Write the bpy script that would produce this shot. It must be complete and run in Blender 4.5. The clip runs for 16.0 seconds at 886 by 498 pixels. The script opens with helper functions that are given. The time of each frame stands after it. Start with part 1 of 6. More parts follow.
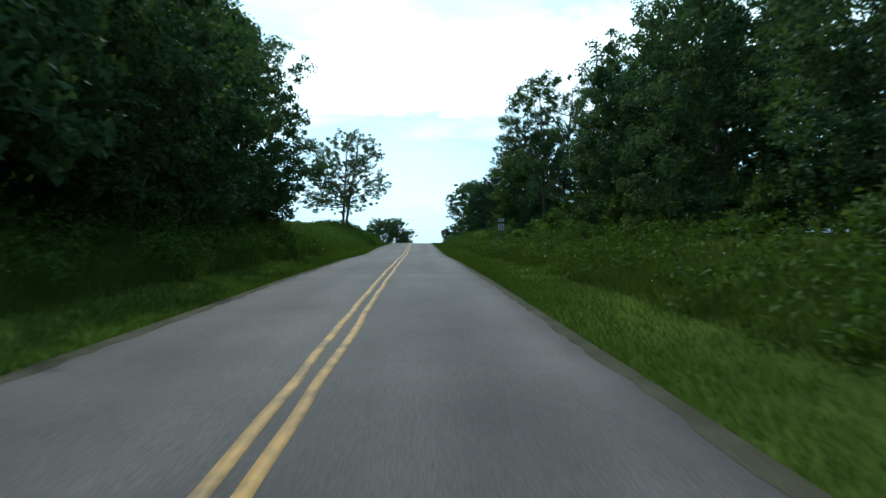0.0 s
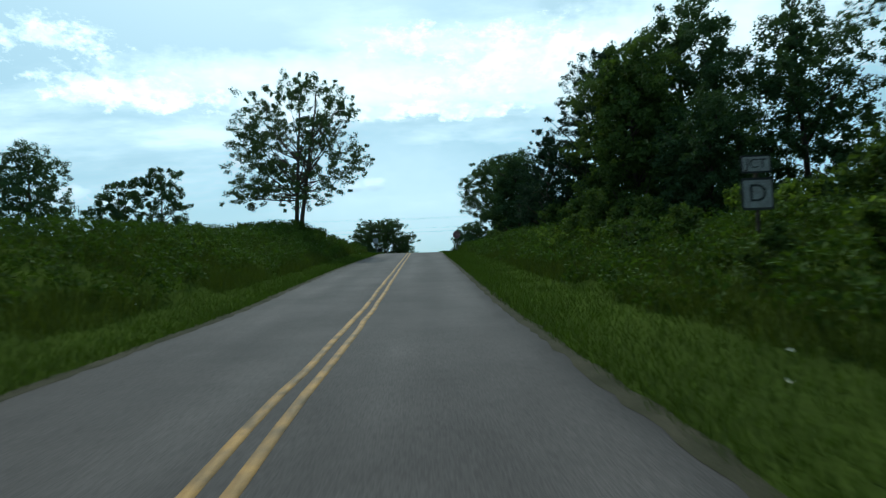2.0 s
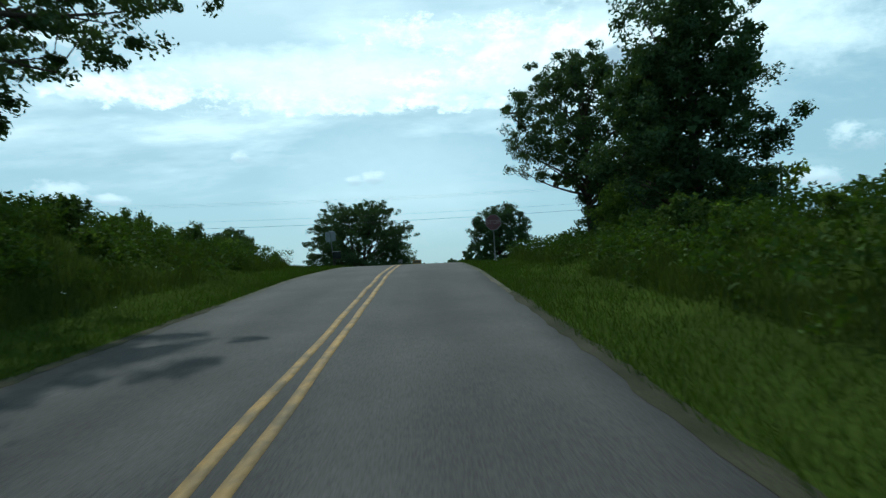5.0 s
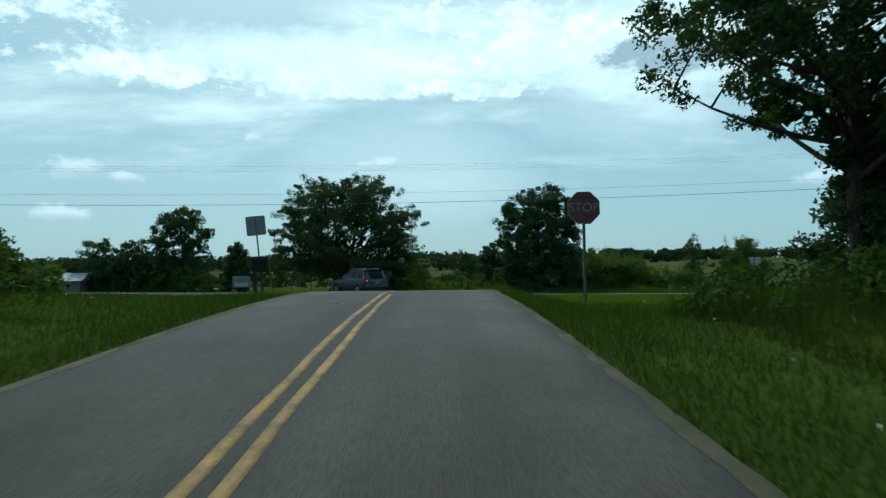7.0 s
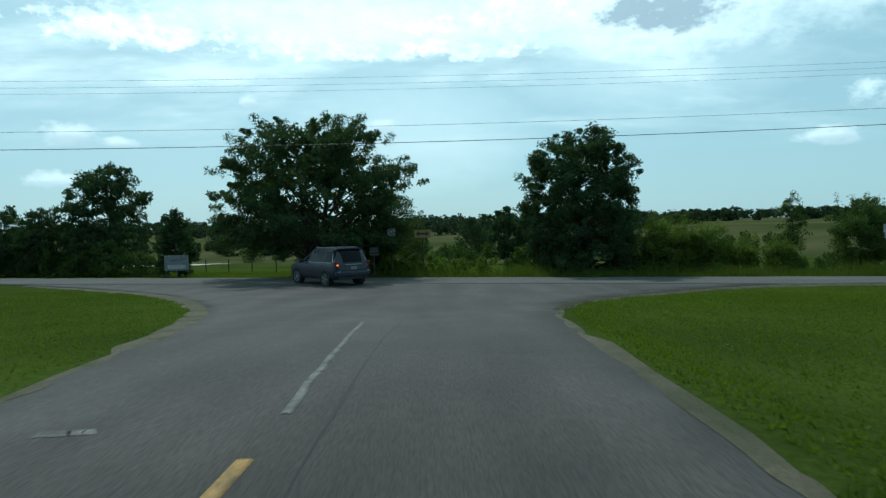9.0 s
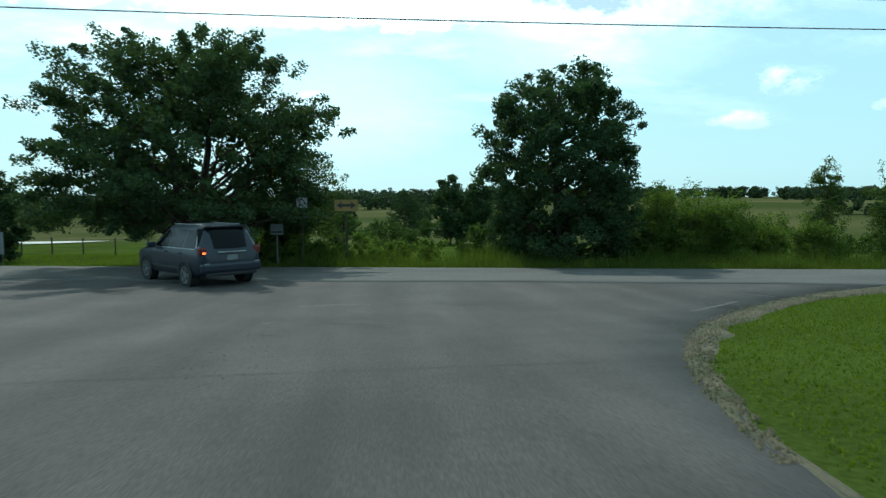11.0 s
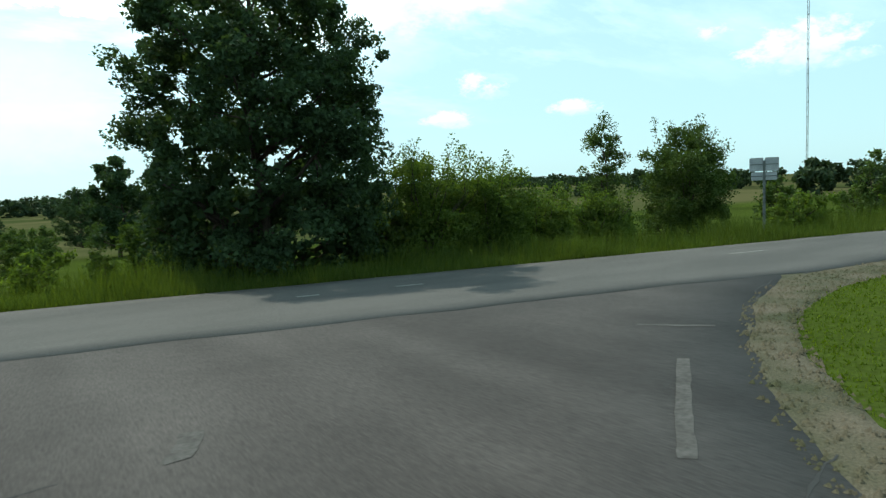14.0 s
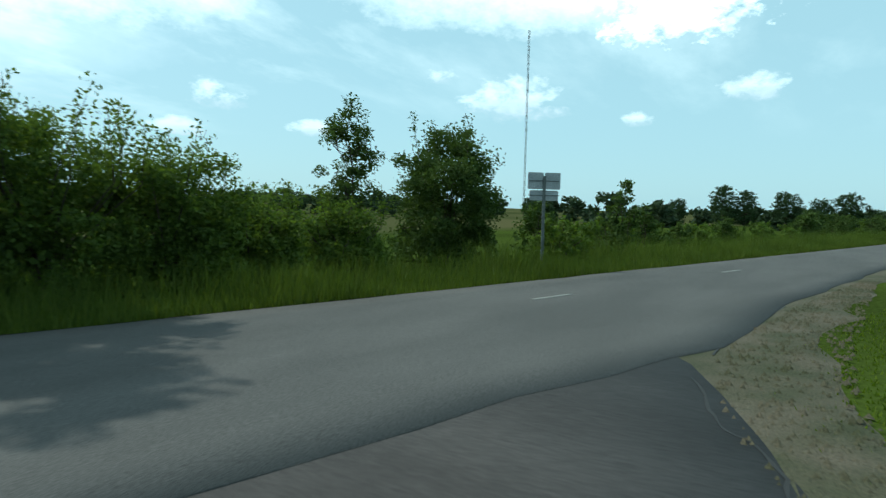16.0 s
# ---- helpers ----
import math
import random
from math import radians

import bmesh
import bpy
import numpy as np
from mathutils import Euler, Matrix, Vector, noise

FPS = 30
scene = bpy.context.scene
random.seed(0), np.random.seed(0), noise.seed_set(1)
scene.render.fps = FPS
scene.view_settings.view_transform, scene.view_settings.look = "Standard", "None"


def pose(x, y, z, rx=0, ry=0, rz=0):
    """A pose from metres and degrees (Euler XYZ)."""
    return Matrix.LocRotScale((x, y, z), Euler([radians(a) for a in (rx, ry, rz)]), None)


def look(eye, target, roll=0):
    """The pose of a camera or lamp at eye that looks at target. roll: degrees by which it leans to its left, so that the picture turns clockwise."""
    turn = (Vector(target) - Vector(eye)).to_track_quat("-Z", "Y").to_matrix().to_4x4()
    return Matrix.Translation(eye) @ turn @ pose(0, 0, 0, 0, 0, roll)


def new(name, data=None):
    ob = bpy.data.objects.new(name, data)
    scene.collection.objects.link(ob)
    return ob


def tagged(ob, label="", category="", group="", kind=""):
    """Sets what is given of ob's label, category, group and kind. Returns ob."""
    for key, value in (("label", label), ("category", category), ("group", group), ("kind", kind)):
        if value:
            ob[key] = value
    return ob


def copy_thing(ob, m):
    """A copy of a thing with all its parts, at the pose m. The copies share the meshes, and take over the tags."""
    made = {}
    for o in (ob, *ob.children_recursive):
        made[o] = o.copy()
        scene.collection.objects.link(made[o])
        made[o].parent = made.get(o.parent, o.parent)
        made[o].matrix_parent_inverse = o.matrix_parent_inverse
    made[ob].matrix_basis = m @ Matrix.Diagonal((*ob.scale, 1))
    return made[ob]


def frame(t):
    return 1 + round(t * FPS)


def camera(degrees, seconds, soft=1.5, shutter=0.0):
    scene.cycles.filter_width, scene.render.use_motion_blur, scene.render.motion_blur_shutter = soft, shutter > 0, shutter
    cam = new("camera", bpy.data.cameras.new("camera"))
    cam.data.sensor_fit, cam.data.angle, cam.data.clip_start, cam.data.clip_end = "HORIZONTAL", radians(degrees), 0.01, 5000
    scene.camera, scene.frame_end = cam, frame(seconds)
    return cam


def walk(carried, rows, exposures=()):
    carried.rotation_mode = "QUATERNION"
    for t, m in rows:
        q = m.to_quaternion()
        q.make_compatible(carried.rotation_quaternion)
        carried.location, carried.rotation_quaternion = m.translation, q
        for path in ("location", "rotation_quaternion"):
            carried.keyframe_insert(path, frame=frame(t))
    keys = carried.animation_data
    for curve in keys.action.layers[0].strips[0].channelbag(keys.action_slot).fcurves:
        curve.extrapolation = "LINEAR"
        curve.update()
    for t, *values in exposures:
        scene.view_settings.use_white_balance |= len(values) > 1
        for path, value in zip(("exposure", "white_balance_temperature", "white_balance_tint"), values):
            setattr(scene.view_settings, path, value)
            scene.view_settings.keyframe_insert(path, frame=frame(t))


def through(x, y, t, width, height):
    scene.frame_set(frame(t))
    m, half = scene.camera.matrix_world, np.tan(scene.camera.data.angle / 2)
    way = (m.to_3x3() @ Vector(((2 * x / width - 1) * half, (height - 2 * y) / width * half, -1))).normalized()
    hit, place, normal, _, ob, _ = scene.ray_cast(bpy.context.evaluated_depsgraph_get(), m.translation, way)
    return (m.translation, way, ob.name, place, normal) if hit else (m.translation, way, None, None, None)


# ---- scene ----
# seconds, stops, kelvin, tint
EXPOSURES = [(0.0, 0.0, 5550, 1), (1.2, -0.35, 5700, 1), (2.0, -0.6, 5650, -2), (6.0, -0.75, 5650, -5), (8.2, -0.88, 5700, -7), (10.3, -0.15, 5700, -7), (11.4, -0.15, 5950, -6), (12.2, -0.15, 6150, -4), (13.2, 0.0, 6450, 0), (14.0, 0.0, 6350, -1), (15.0, -0.05, 6050, -4), (16.0, -0.32, 5900, -5)]
SKY_STRENGTH, SUN_POWER = 0.1, 4.2
CLOUD_LIGHT, CLOUD_DARK, VEIL, GLOW = (20.5, 22.3, 22.5), (7.4, 9.8, 10.8), (8.1, 12.0, 13.3), (22.0, 23.5, 23.5)
CLOUD_SHIFT = (3.1, 2.0, 0.0)
cam = camera(71.15, 16.0, soft=1.3, shutter=0.2)
# seconds, eye, yaw, pitch, roll
ROWS = [
    (0, -0.225, -109.579, -5.254, -2.360, 2.628, -0.417),
    (0.5, -0.125, -101.136, -4.611, -2.572, 2.862, 0.201),
    (1, 0.017, -92.663, -3.968, -2.344, 2.876, 1.044),
    (1.5, 0.099, -84.243, -3.381, -1.847, 2.915, 1.464),
    (2, 0.054, -76.279, -2.951, -1.795, 2.949, 1.833),
    (2.5, -0.026, -68.782, -2.571, -1.938, 2.761, 1.648),
    (3, -0.103, -61.707, -2.137, -1.949, 2.729, 1.686),
    (3.5, -0.105, -54.973, -1.621, -2.003, 2.453, 2.457),
    (4.2, -0.041, -46.131, -0.929, -2.032, 2.425, 2.869),
    (4.7, 0.010, -40.237, -0.491, -1.885, 2.337, 2.646),
    (5.2, 0.061, -34.680, -0.087, -1.643, 2.213, 2.371),
    (6, 0.144, -26.465, 0.514, -1.136, 1.977, 1.885),
    (6.5, 0.110, -21.726, 0.885, -0.823, 1.843, 1.209),
    (7, 0.044, -17.387, 1.205, -0.899, 1.163, 0.517),
    (7.5, -0.022, -13.395, 1.444, -1.052, 0.315, 0.129),
    (8, -0.074, -9.613, 1.573, -1.175, -0.439, 0.006),
    (8.7, -0.101, -4.951, 1.718, -1.059, -1.615, 0.879),
    (9.2, -0.175, -2.089, 1.748, -1.048, -2.675, 1.149),
    (9.8, -0.264, 1.051, 1.714, -1.638, -3.845, 1.001),
    (10.5, -0.249, 4.666, 1.591, -4.096, -4.437, 0.483),
    (11, -0.062, 7.373, 1.461, -7.477, -4.581, 0.276),
    (11.5, 0.524, 10.092, 1.207, -12.051, -5.114, 0.489),
    (12, 1.268, 12.226, 1.027, -16.881, -5.599, 0.285),
    (12.5, 2.023, 14.023, 0.953, -21.523, -5.968, 1.406),
    (13, 2.756, 15.403, 0.867, -25.434, -6.507, 2.098),
    (13.5, 3.253, 16.417, 0.755, -28.679, -5.400, 1.915),
    (14, 3.859, 17.401, 0.681, -32.256, -5.331, 2.611),
    (14.5, 4.618, 18.587, 0.579, -36.768, -4.929, 1.645),
    (15, 5.692, 19.710, 0.477, -41.989, -4.175, 1.417),
    (15.5, 7.019, 20.968, 0.389, -48.464, -3.625, 0.128),
    (16, 8.803, 22.342, 0.278, -56.125, -3.768, -1.391),
]
walk(cam, [(t, pose(x, y, z, 90 + pitch, roll, yaw)) for t, x, y, z, yaw, pitch, roll in ROWS], EXPOSURES)

# ---- world and light ----
SUN_EL, SUN_AZ = radians(50), radians(-14)   # azimuth from +y towards +x


def sky_world():
    w = bpy.data.worlds.new("sky")
    scene.world = w
    w.use_nodes = True
    nt = w.node_tree
    N, L = nt.nodes, nt.links
    bg = N["Background"]
    sky = N.new("ShaderNodeTexSky")
    sky.sky_type = "NISHITA"
    sky.sun_disc = False
    sky.sun_elevation, sky.sun_rotation = SUN_EL, SUN_AZ
    sky.air_density, sky.dust_density, sky.ozone_density = 1.0, 1.2, 1.5
    tc = N.new("ShaderNodeTexCoord")
    # broken cloud on a flat layer: direction divided by its height
    sep = N.new("ShaderNodeSeparateXYZ")
    L.new(tc.outputs["Generated"], sep.inputs[0])

    def math_node(op, a, b=None):
        n = N.new("ShaderNodeMath"); n.operation = op
        for k, v in enumerate((a, b)):
            if v is None:
                continue
            if isinstance(v, (int, float)):
                n.inputs[k].default_value = v
            else:
                L.new(v, n.inputs[k])
        return n.outputs[0]

    def noise_node(vec, scale, detail, rough=0.5, warp=0.0):
        n = N.new("ShaderNodeTexNoise")
        n.inputs["Scale"].default_value, n.inputs["Detail"].default_value = scale, detail
        n.inputs["Roughness"].default_value, n.inputs["Distortion"].default_value = rough, warp
        L.new(vec, n.inputs["Vector"])
        return n.outputs["Fac"]

    def ramp_node(fac, a, b, ca=(0, 0, 0, 1), cb=(1, 1, 1, 1)):
        n = N.new("ShaderNodeValToRGB")
        n.color_ramp.elements[0].position, n.color_ramp.elements[1].position = a, b
        n.color_ramp.elements[0].color, n.color_ramp.elements[1].color = ca, cb
        L.new(fac, n.inputs[0])
        return n.outputs[0]

    def mix_node(fac, a, b):
        n = N.new("ShaderNodeMix"); n.data_type = "RGBA"
        for k, v in ((0, fac), (6, a), (7, b)):
            if isinstance(v, (int, float)):
                n.inputs[k].default_value = v
            elif isinstance(v, tuple):
                n.inputs[k].default_value = v if len(v) == 4 else (*v, 1)
            else:
                L.new(v, n.inputs[k])
        return n.outputs[2]

    up = math_node("MAXIMUM", sep.outputs["Z"], 0.0)
    flat = math_node("ADD", up, 0.2)
    comb = N.new("ShaderNodeCombineXYZ")
    for axis in "XY":
        L.new(math_node("DIVIDE", sep.outputs[axis], flat), comb.inputs[axis])
    mp = N.new("ShaderNodeMapping"); mp.inputs["Location"].default_value = CLOUD_SHIFT; mp.inputs["Scale"].default_value = (0.75, 1.35, 1)
    L.new(comb.outputs[0], mp.inputs[0])
    vec = mp.outputs[0]
    bands = ramp_node(noise_node(vec, 1.0, 10, 0.6, 0.15), 0.47, 0.6)
    shade = ramp_node(noise_node(vec, 2.2, 6, 0.6), 0.36, 0.58, (*CLOUD_DARK, 1), (*CLOUD_LIGHT, 1))
    low = ramp_node(up, 0.10, 0.22)
    base = mix_node(0.65, sky.outputs[0], VEIL)
    thin = ramp_node(up, 0.42, 0.75, (1, 1, 1, 1), (0.3, 0.3, 0.3, 1))   # the cloud opens overhead
    # the cloud bank lies ahead; to the right the sky clears
    side = N.new("ShaderNodeVectorMath"); side.operation = "DOT_PRODUCT"; side.inputs[1].default_value = (-0.17, 0.985, 0.0)
    L.new(tc.outputs["Generated"], side.inputs[0])
    clear = ramp_node(side.outputs["Value"], 0.4, 0.82, (0.3, 0.3, 0.3, 1), (1, 1, 1, 1))
    cover = math_node("MULTIPLY", math_node("MULTIPLY", math_node("MULTIPLY", bands, 0.5), low), math_node("MULTIPLY", thin, clear))
    base = mix_node(cover, base, shade)
    # bright haze round the sun
    dot = N.new("ShaderNodeVectorMath"); dot.operation = "DOT_PRODUCT"
    L.new(tc.outputs["Generated"], dot.inputs[0])
    dot.inputs[1].default_value = (math.sin(SUN_AZ) * math.cos(SUN_EL), math.cos(SUN_AZ) * math.cos(SUN_EL), math.sin(SUN_EL))
    glow = math_node("MULTIPLY", math_node("POWER", math_node("MAXIMUM", dot.outputs["Value"], 0.0), 9.0), 0.65)
    base = mix_node(glow, base, GLOW)
    # single clouds, by azimuth, elevation and half their width and height in degrees
    turn = N.new("ShaderNodeCombineXYZ")
    L.new(math_node("MULTIPLY", math_node("ARCTAN2", sep.outputs["X"], sep.outputs["Y"]), 57.2958), turn.inputs[0])
    L.new(math_node("MULTIPLY", math_node("ARCSINE", sep.outputs["Z"]), 57.2958), turn.inputs[1])
    tall = N.new("ShaderNodeMapping"); tall.inputs["Scale"].default_value = (1, 1, 1.7)
    L.new(tc.outputs["Generated"], tall.inputs[0])
    rag = math_node("ADD", math_node("MULTIPLY", noise_node(tall.outputs[0], 9.0, 5, 0.6), 4.0), math_node("MULTIPLY", noise_node(tall.outputs[0], 38.0, 7, 0.65), 4.5))
    rag = math_node("SUBTRACT", rag, 4.35)

    def masses(clouds, soft0, soft1, ragged):
        total = None
        for az, el, w, h in clouds:
            a = N.new("ShaderNodeVectorMath"); a.operation = "SUBTRACT"; a.inputs[1].default_value = (az, el, 0)
            L.new(turn.outputs[0], a.inputs[0])
            b = N.new("ShaderNodeVectorMath"); b.operation = "MULTIPLY"; b.inputs[1].default_value = (1 / w, 1 / h, 0)
            L.new(a.outputs[0], b.inputs[0])
            d = N.new("ShaderNodeVectorMath"); d.operation = "DOT_PRODUCT"
            L.new(b.outputs[0], d.inputs[0]); L.new(b.outputs[0], d.inputs[1])
            near = math_node("SUBTRACT", 1.0, d.outputs["Value"])
            total = near if total is None else math_node("MAXIMUM", total, near)
        total = math_node("ADD", total, math_node("MULTIPLY", rag, ragged))
        return ramp_node(total, soft0, soft1)

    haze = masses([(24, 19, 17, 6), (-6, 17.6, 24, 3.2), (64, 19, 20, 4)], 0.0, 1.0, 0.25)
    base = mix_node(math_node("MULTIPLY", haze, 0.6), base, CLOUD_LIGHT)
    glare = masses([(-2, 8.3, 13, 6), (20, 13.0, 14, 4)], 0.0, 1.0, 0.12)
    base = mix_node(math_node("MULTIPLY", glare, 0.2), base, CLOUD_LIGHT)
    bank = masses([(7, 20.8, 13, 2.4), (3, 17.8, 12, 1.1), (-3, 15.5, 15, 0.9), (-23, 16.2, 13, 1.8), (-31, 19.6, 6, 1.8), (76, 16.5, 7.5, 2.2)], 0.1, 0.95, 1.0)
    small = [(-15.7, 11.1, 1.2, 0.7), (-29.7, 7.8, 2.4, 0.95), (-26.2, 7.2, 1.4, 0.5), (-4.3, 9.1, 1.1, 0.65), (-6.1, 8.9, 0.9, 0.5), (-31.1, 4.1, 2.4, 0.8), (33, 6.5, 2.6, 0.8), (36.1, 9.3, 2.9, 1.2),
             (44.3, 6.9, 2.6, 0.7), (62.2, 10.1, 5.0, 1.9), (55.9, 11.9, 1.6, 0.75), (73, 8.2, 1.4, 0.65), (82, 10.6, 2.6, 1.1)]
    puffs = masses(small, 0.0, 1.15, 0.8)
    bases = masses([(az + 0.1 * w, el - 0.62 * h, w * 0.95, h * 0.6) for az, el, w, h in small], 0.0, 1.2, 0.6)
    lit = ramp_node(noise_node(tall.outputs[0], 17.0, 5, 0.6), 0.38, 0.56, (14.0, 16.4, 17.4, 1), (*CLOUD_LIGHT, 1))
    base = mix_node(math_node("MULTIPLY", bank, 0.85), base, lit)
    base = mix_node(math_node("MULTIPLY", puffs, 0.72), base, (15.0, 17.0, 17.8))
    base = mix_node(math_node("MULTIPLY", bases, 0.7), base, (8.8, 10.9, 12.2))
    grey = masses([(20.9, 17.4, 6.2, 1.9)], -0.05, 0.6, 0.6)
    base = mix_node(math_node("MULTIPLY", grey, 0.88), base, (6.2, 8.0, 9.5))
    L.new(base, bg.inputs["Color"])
    bg.inputs["Strength"].default_value = SKY_STRENGTH


sky_world()
sun_data = bpy.data.lights.new("sun", "SUN")
sun_data.energy, sun_data.angle, sun_data.color = SUN_POWER, radians(0.8), (1.0, 0.94, 0.84)
sun = new("sun", sun_data)
sun.matrix_world = look((math.sin(SUN_AZ) * math.cos(SUN_EL) * 60, math.cos(SUN_AZ) * math.cos(SUN_EL) * 60, math.sin(SUN_EL) * 60), (0, 0, 0))


# ---- materials ----
def material(name, color, rough=0.8, metal=0.0, color2=None, scale=6.0, scale2=60.0, bump=0.0, spec=0.5, island=0.0, objrand=0.0, stretch=(1, 1, 1), contrast=(0.35, 0.65), coords="Object"):
    m = bpy.data.materials.new(name)
    m.use_nodes = True
    N, L = m.node_tree.nodes, m.node_tree.links
    b = N["Principled BSDF"]
    b.inputs["Roughness"].default_value, b.inputs["Metallic"].default_value = rough, metal
    b.inputs["Specular IOR Level"].default_value = spec
    c2 = color2 or tuple(c * 0.7 for c in color)
    tc = N.new("ShaderNodeTexCoord")
    mp = N.new("ShaderNodeMapping"); mp.inputs["Scale"].default_value = stretch
    L.new(tc.outputs[coords], mp.inputs[0])
    n1 = N.new("ShaderNodeTexNoise"); n1.inputs["Scale"].default_value = scale; n1.inputs["Detail"].default_value = 6
    n2 = N.new("ShaderNodeTexNoise"); n2.inputs["Scale"].default_value = scale2; n2.inputs["Detail"].default_value = 4
    L.new(mp.outputs[0], n1.inputs["Vector"]); L.new(mp.outputs[0], n2.inputs["Vector"])
    r = N.new("ShaderNodeValToRGB")
    r.color_ramp.elements[0].position, r.color_ramp.elements[1].position = contrast
    r.color_ramp.elements[0].color, r.color_ramp.elements[1].color = (*c2, 1), (*color, 1)
    L.new(n1.outputs["Fac"], r.inputs[0])
    hsv = N.new("ShaderNodeHueSaturation")
    mr = N.new("ShaderNodeMapRange"); mr.inputs[3].default_value, mr.inputs[4].default_value = 0.72, 1.28
    L.new(n2.outputs["Fac"], mr.inputs[0]); mr.inputs[1].default_value, mr.inputs[2].default_value = 0.3, 0.7
    L.new(r.outputs[0], hsv.inputs["Color"])
    val = mr.outputs[0]
    if island or objrand:
        g = N.new("ShaderNodeNewGeometry") if island else N.new("ShaderNodeObjectInfo")
        k = island or objrand
        mr2 = N.new("ShaderNodeMapRange"); mr2.inputs[3].default_value, mr2.inputs[4].default_value = 1 - k, 1 + k
        L.new(g.outputs["Random Per Island" if island else "Random"], mr2.inputs[0])
        mul = N.new("ShaderNodeMath"); mul.operation = "MULTIPLY"
        L.new(val, mul.inputs[0]); L.new(mr2.outputs[0], mul.inputs[1])
        val = mul.outputs[0]
    L.new(val, hsv.inputs["Value"])
    L.new(hsv.outputs[0], b.inputs["Base Color"])
    if bump:
        bp = N.new("ShaderNodeBump"); bp.inputs["Strength"].default_value, bp.inputs["Distance"].default_value = bump, 0.02
        L.new(n2.outputs["Fac"], bp.inputs["Height"]); L.new(bp.outputs[0], b.inputs["Normal"])
    return m


def leaf_material(name, color, color2, through=0.25, rough=0.7):
    m = bpy.data.materials.new(name)
    m.use_nodes = True
    N, L = m.node_tree.nodes, m.node_tree.links
    b, out = N["Principled BSDF"], N["Material Output"]
    b.inputs["Roughness"].default_value = rough
    b.inputs["Specular IOR Level"].default_value = 0.06
    g = N.new("ShaderNodeNewGeometry")
    tc = N.new("ShaderNodeTexCoord")
    n = N.new("ShaderNodeTexNoise"); n.inputs["Scale"].default_value = 0.6; n.inputs["Detail"].default_value = 3
    L.new(tc.outputs["Object"], n.inputs["Vector"])
    av = N.new("ShaderNodeMath"); av.operation = "MULTIPLY_ADD"; av.inputs[1].default_value = 0.5
    L.new(g.outputs["Random Per Island"], av.inputs[0])
    half = N.new("ShaderNodeMath"); half.operation = "MULTIPLY"; half.inputs[1].default_value = 0.5
    L.new(n.outputs["Fac"], half.inputs[0]); L.new(half.outputs[0], av.inputs[2])
    r = N.new("ShaderNodeValToRGB")
    r.color_ramp.elements[0].position, r.color_ramp.elements[1].position = 0.25, 0.75
    r.color_ramp.elements[0].color, r.color_ramp.elements[1].color = (*color2, 1), (*color, 1)
    L.new(av.outputs[0], r.inputs[0])
    L.new(r.outputs[0], b.inputs["Base Color"])
    t = N.new("ShaderNodeBsdfTranslucent")
    tint = N.new("ShaderNodeMix"); tint.data_type = "RGBA"; tint.blend_type = "MULTIPLY"; tint.inputs[0].default_value = 1
    tint.inputs[7].default_value = (1.25, 1.35, 0.45, 1)
    L.new(r.outputs[0], tint.inputs[6]); L.new(tint.outputs[2], t.inputs["Color"])
    mx = N.new("ShaderNodeMixShader"); mx.inputs[0].default_value = through
    L.new(b.outputs[0], mx.inputs[1]); L.new(t.outputs[0], mx.inputs[2]); L.new(mx.outputs[0], out.inputs["Surface"])
    return m


def plain(name, color, rough=0.6, metal=0.0, spec=0.5):
    return material(name, color, rough, metal, tuple(c * 0.86 for c in color), 9.0, 80.0, 0.05, spec)


M = {}
M["asphalt"] = material("asphalt", (0.058, 0.051, 0.048), 0.9, 0, (0.039, 0.034, 0.032), 0.8, 70.0, 0.4, 0.25, stretch=(1.0, 0.10, 1), contrast=(0.36, 0.64))


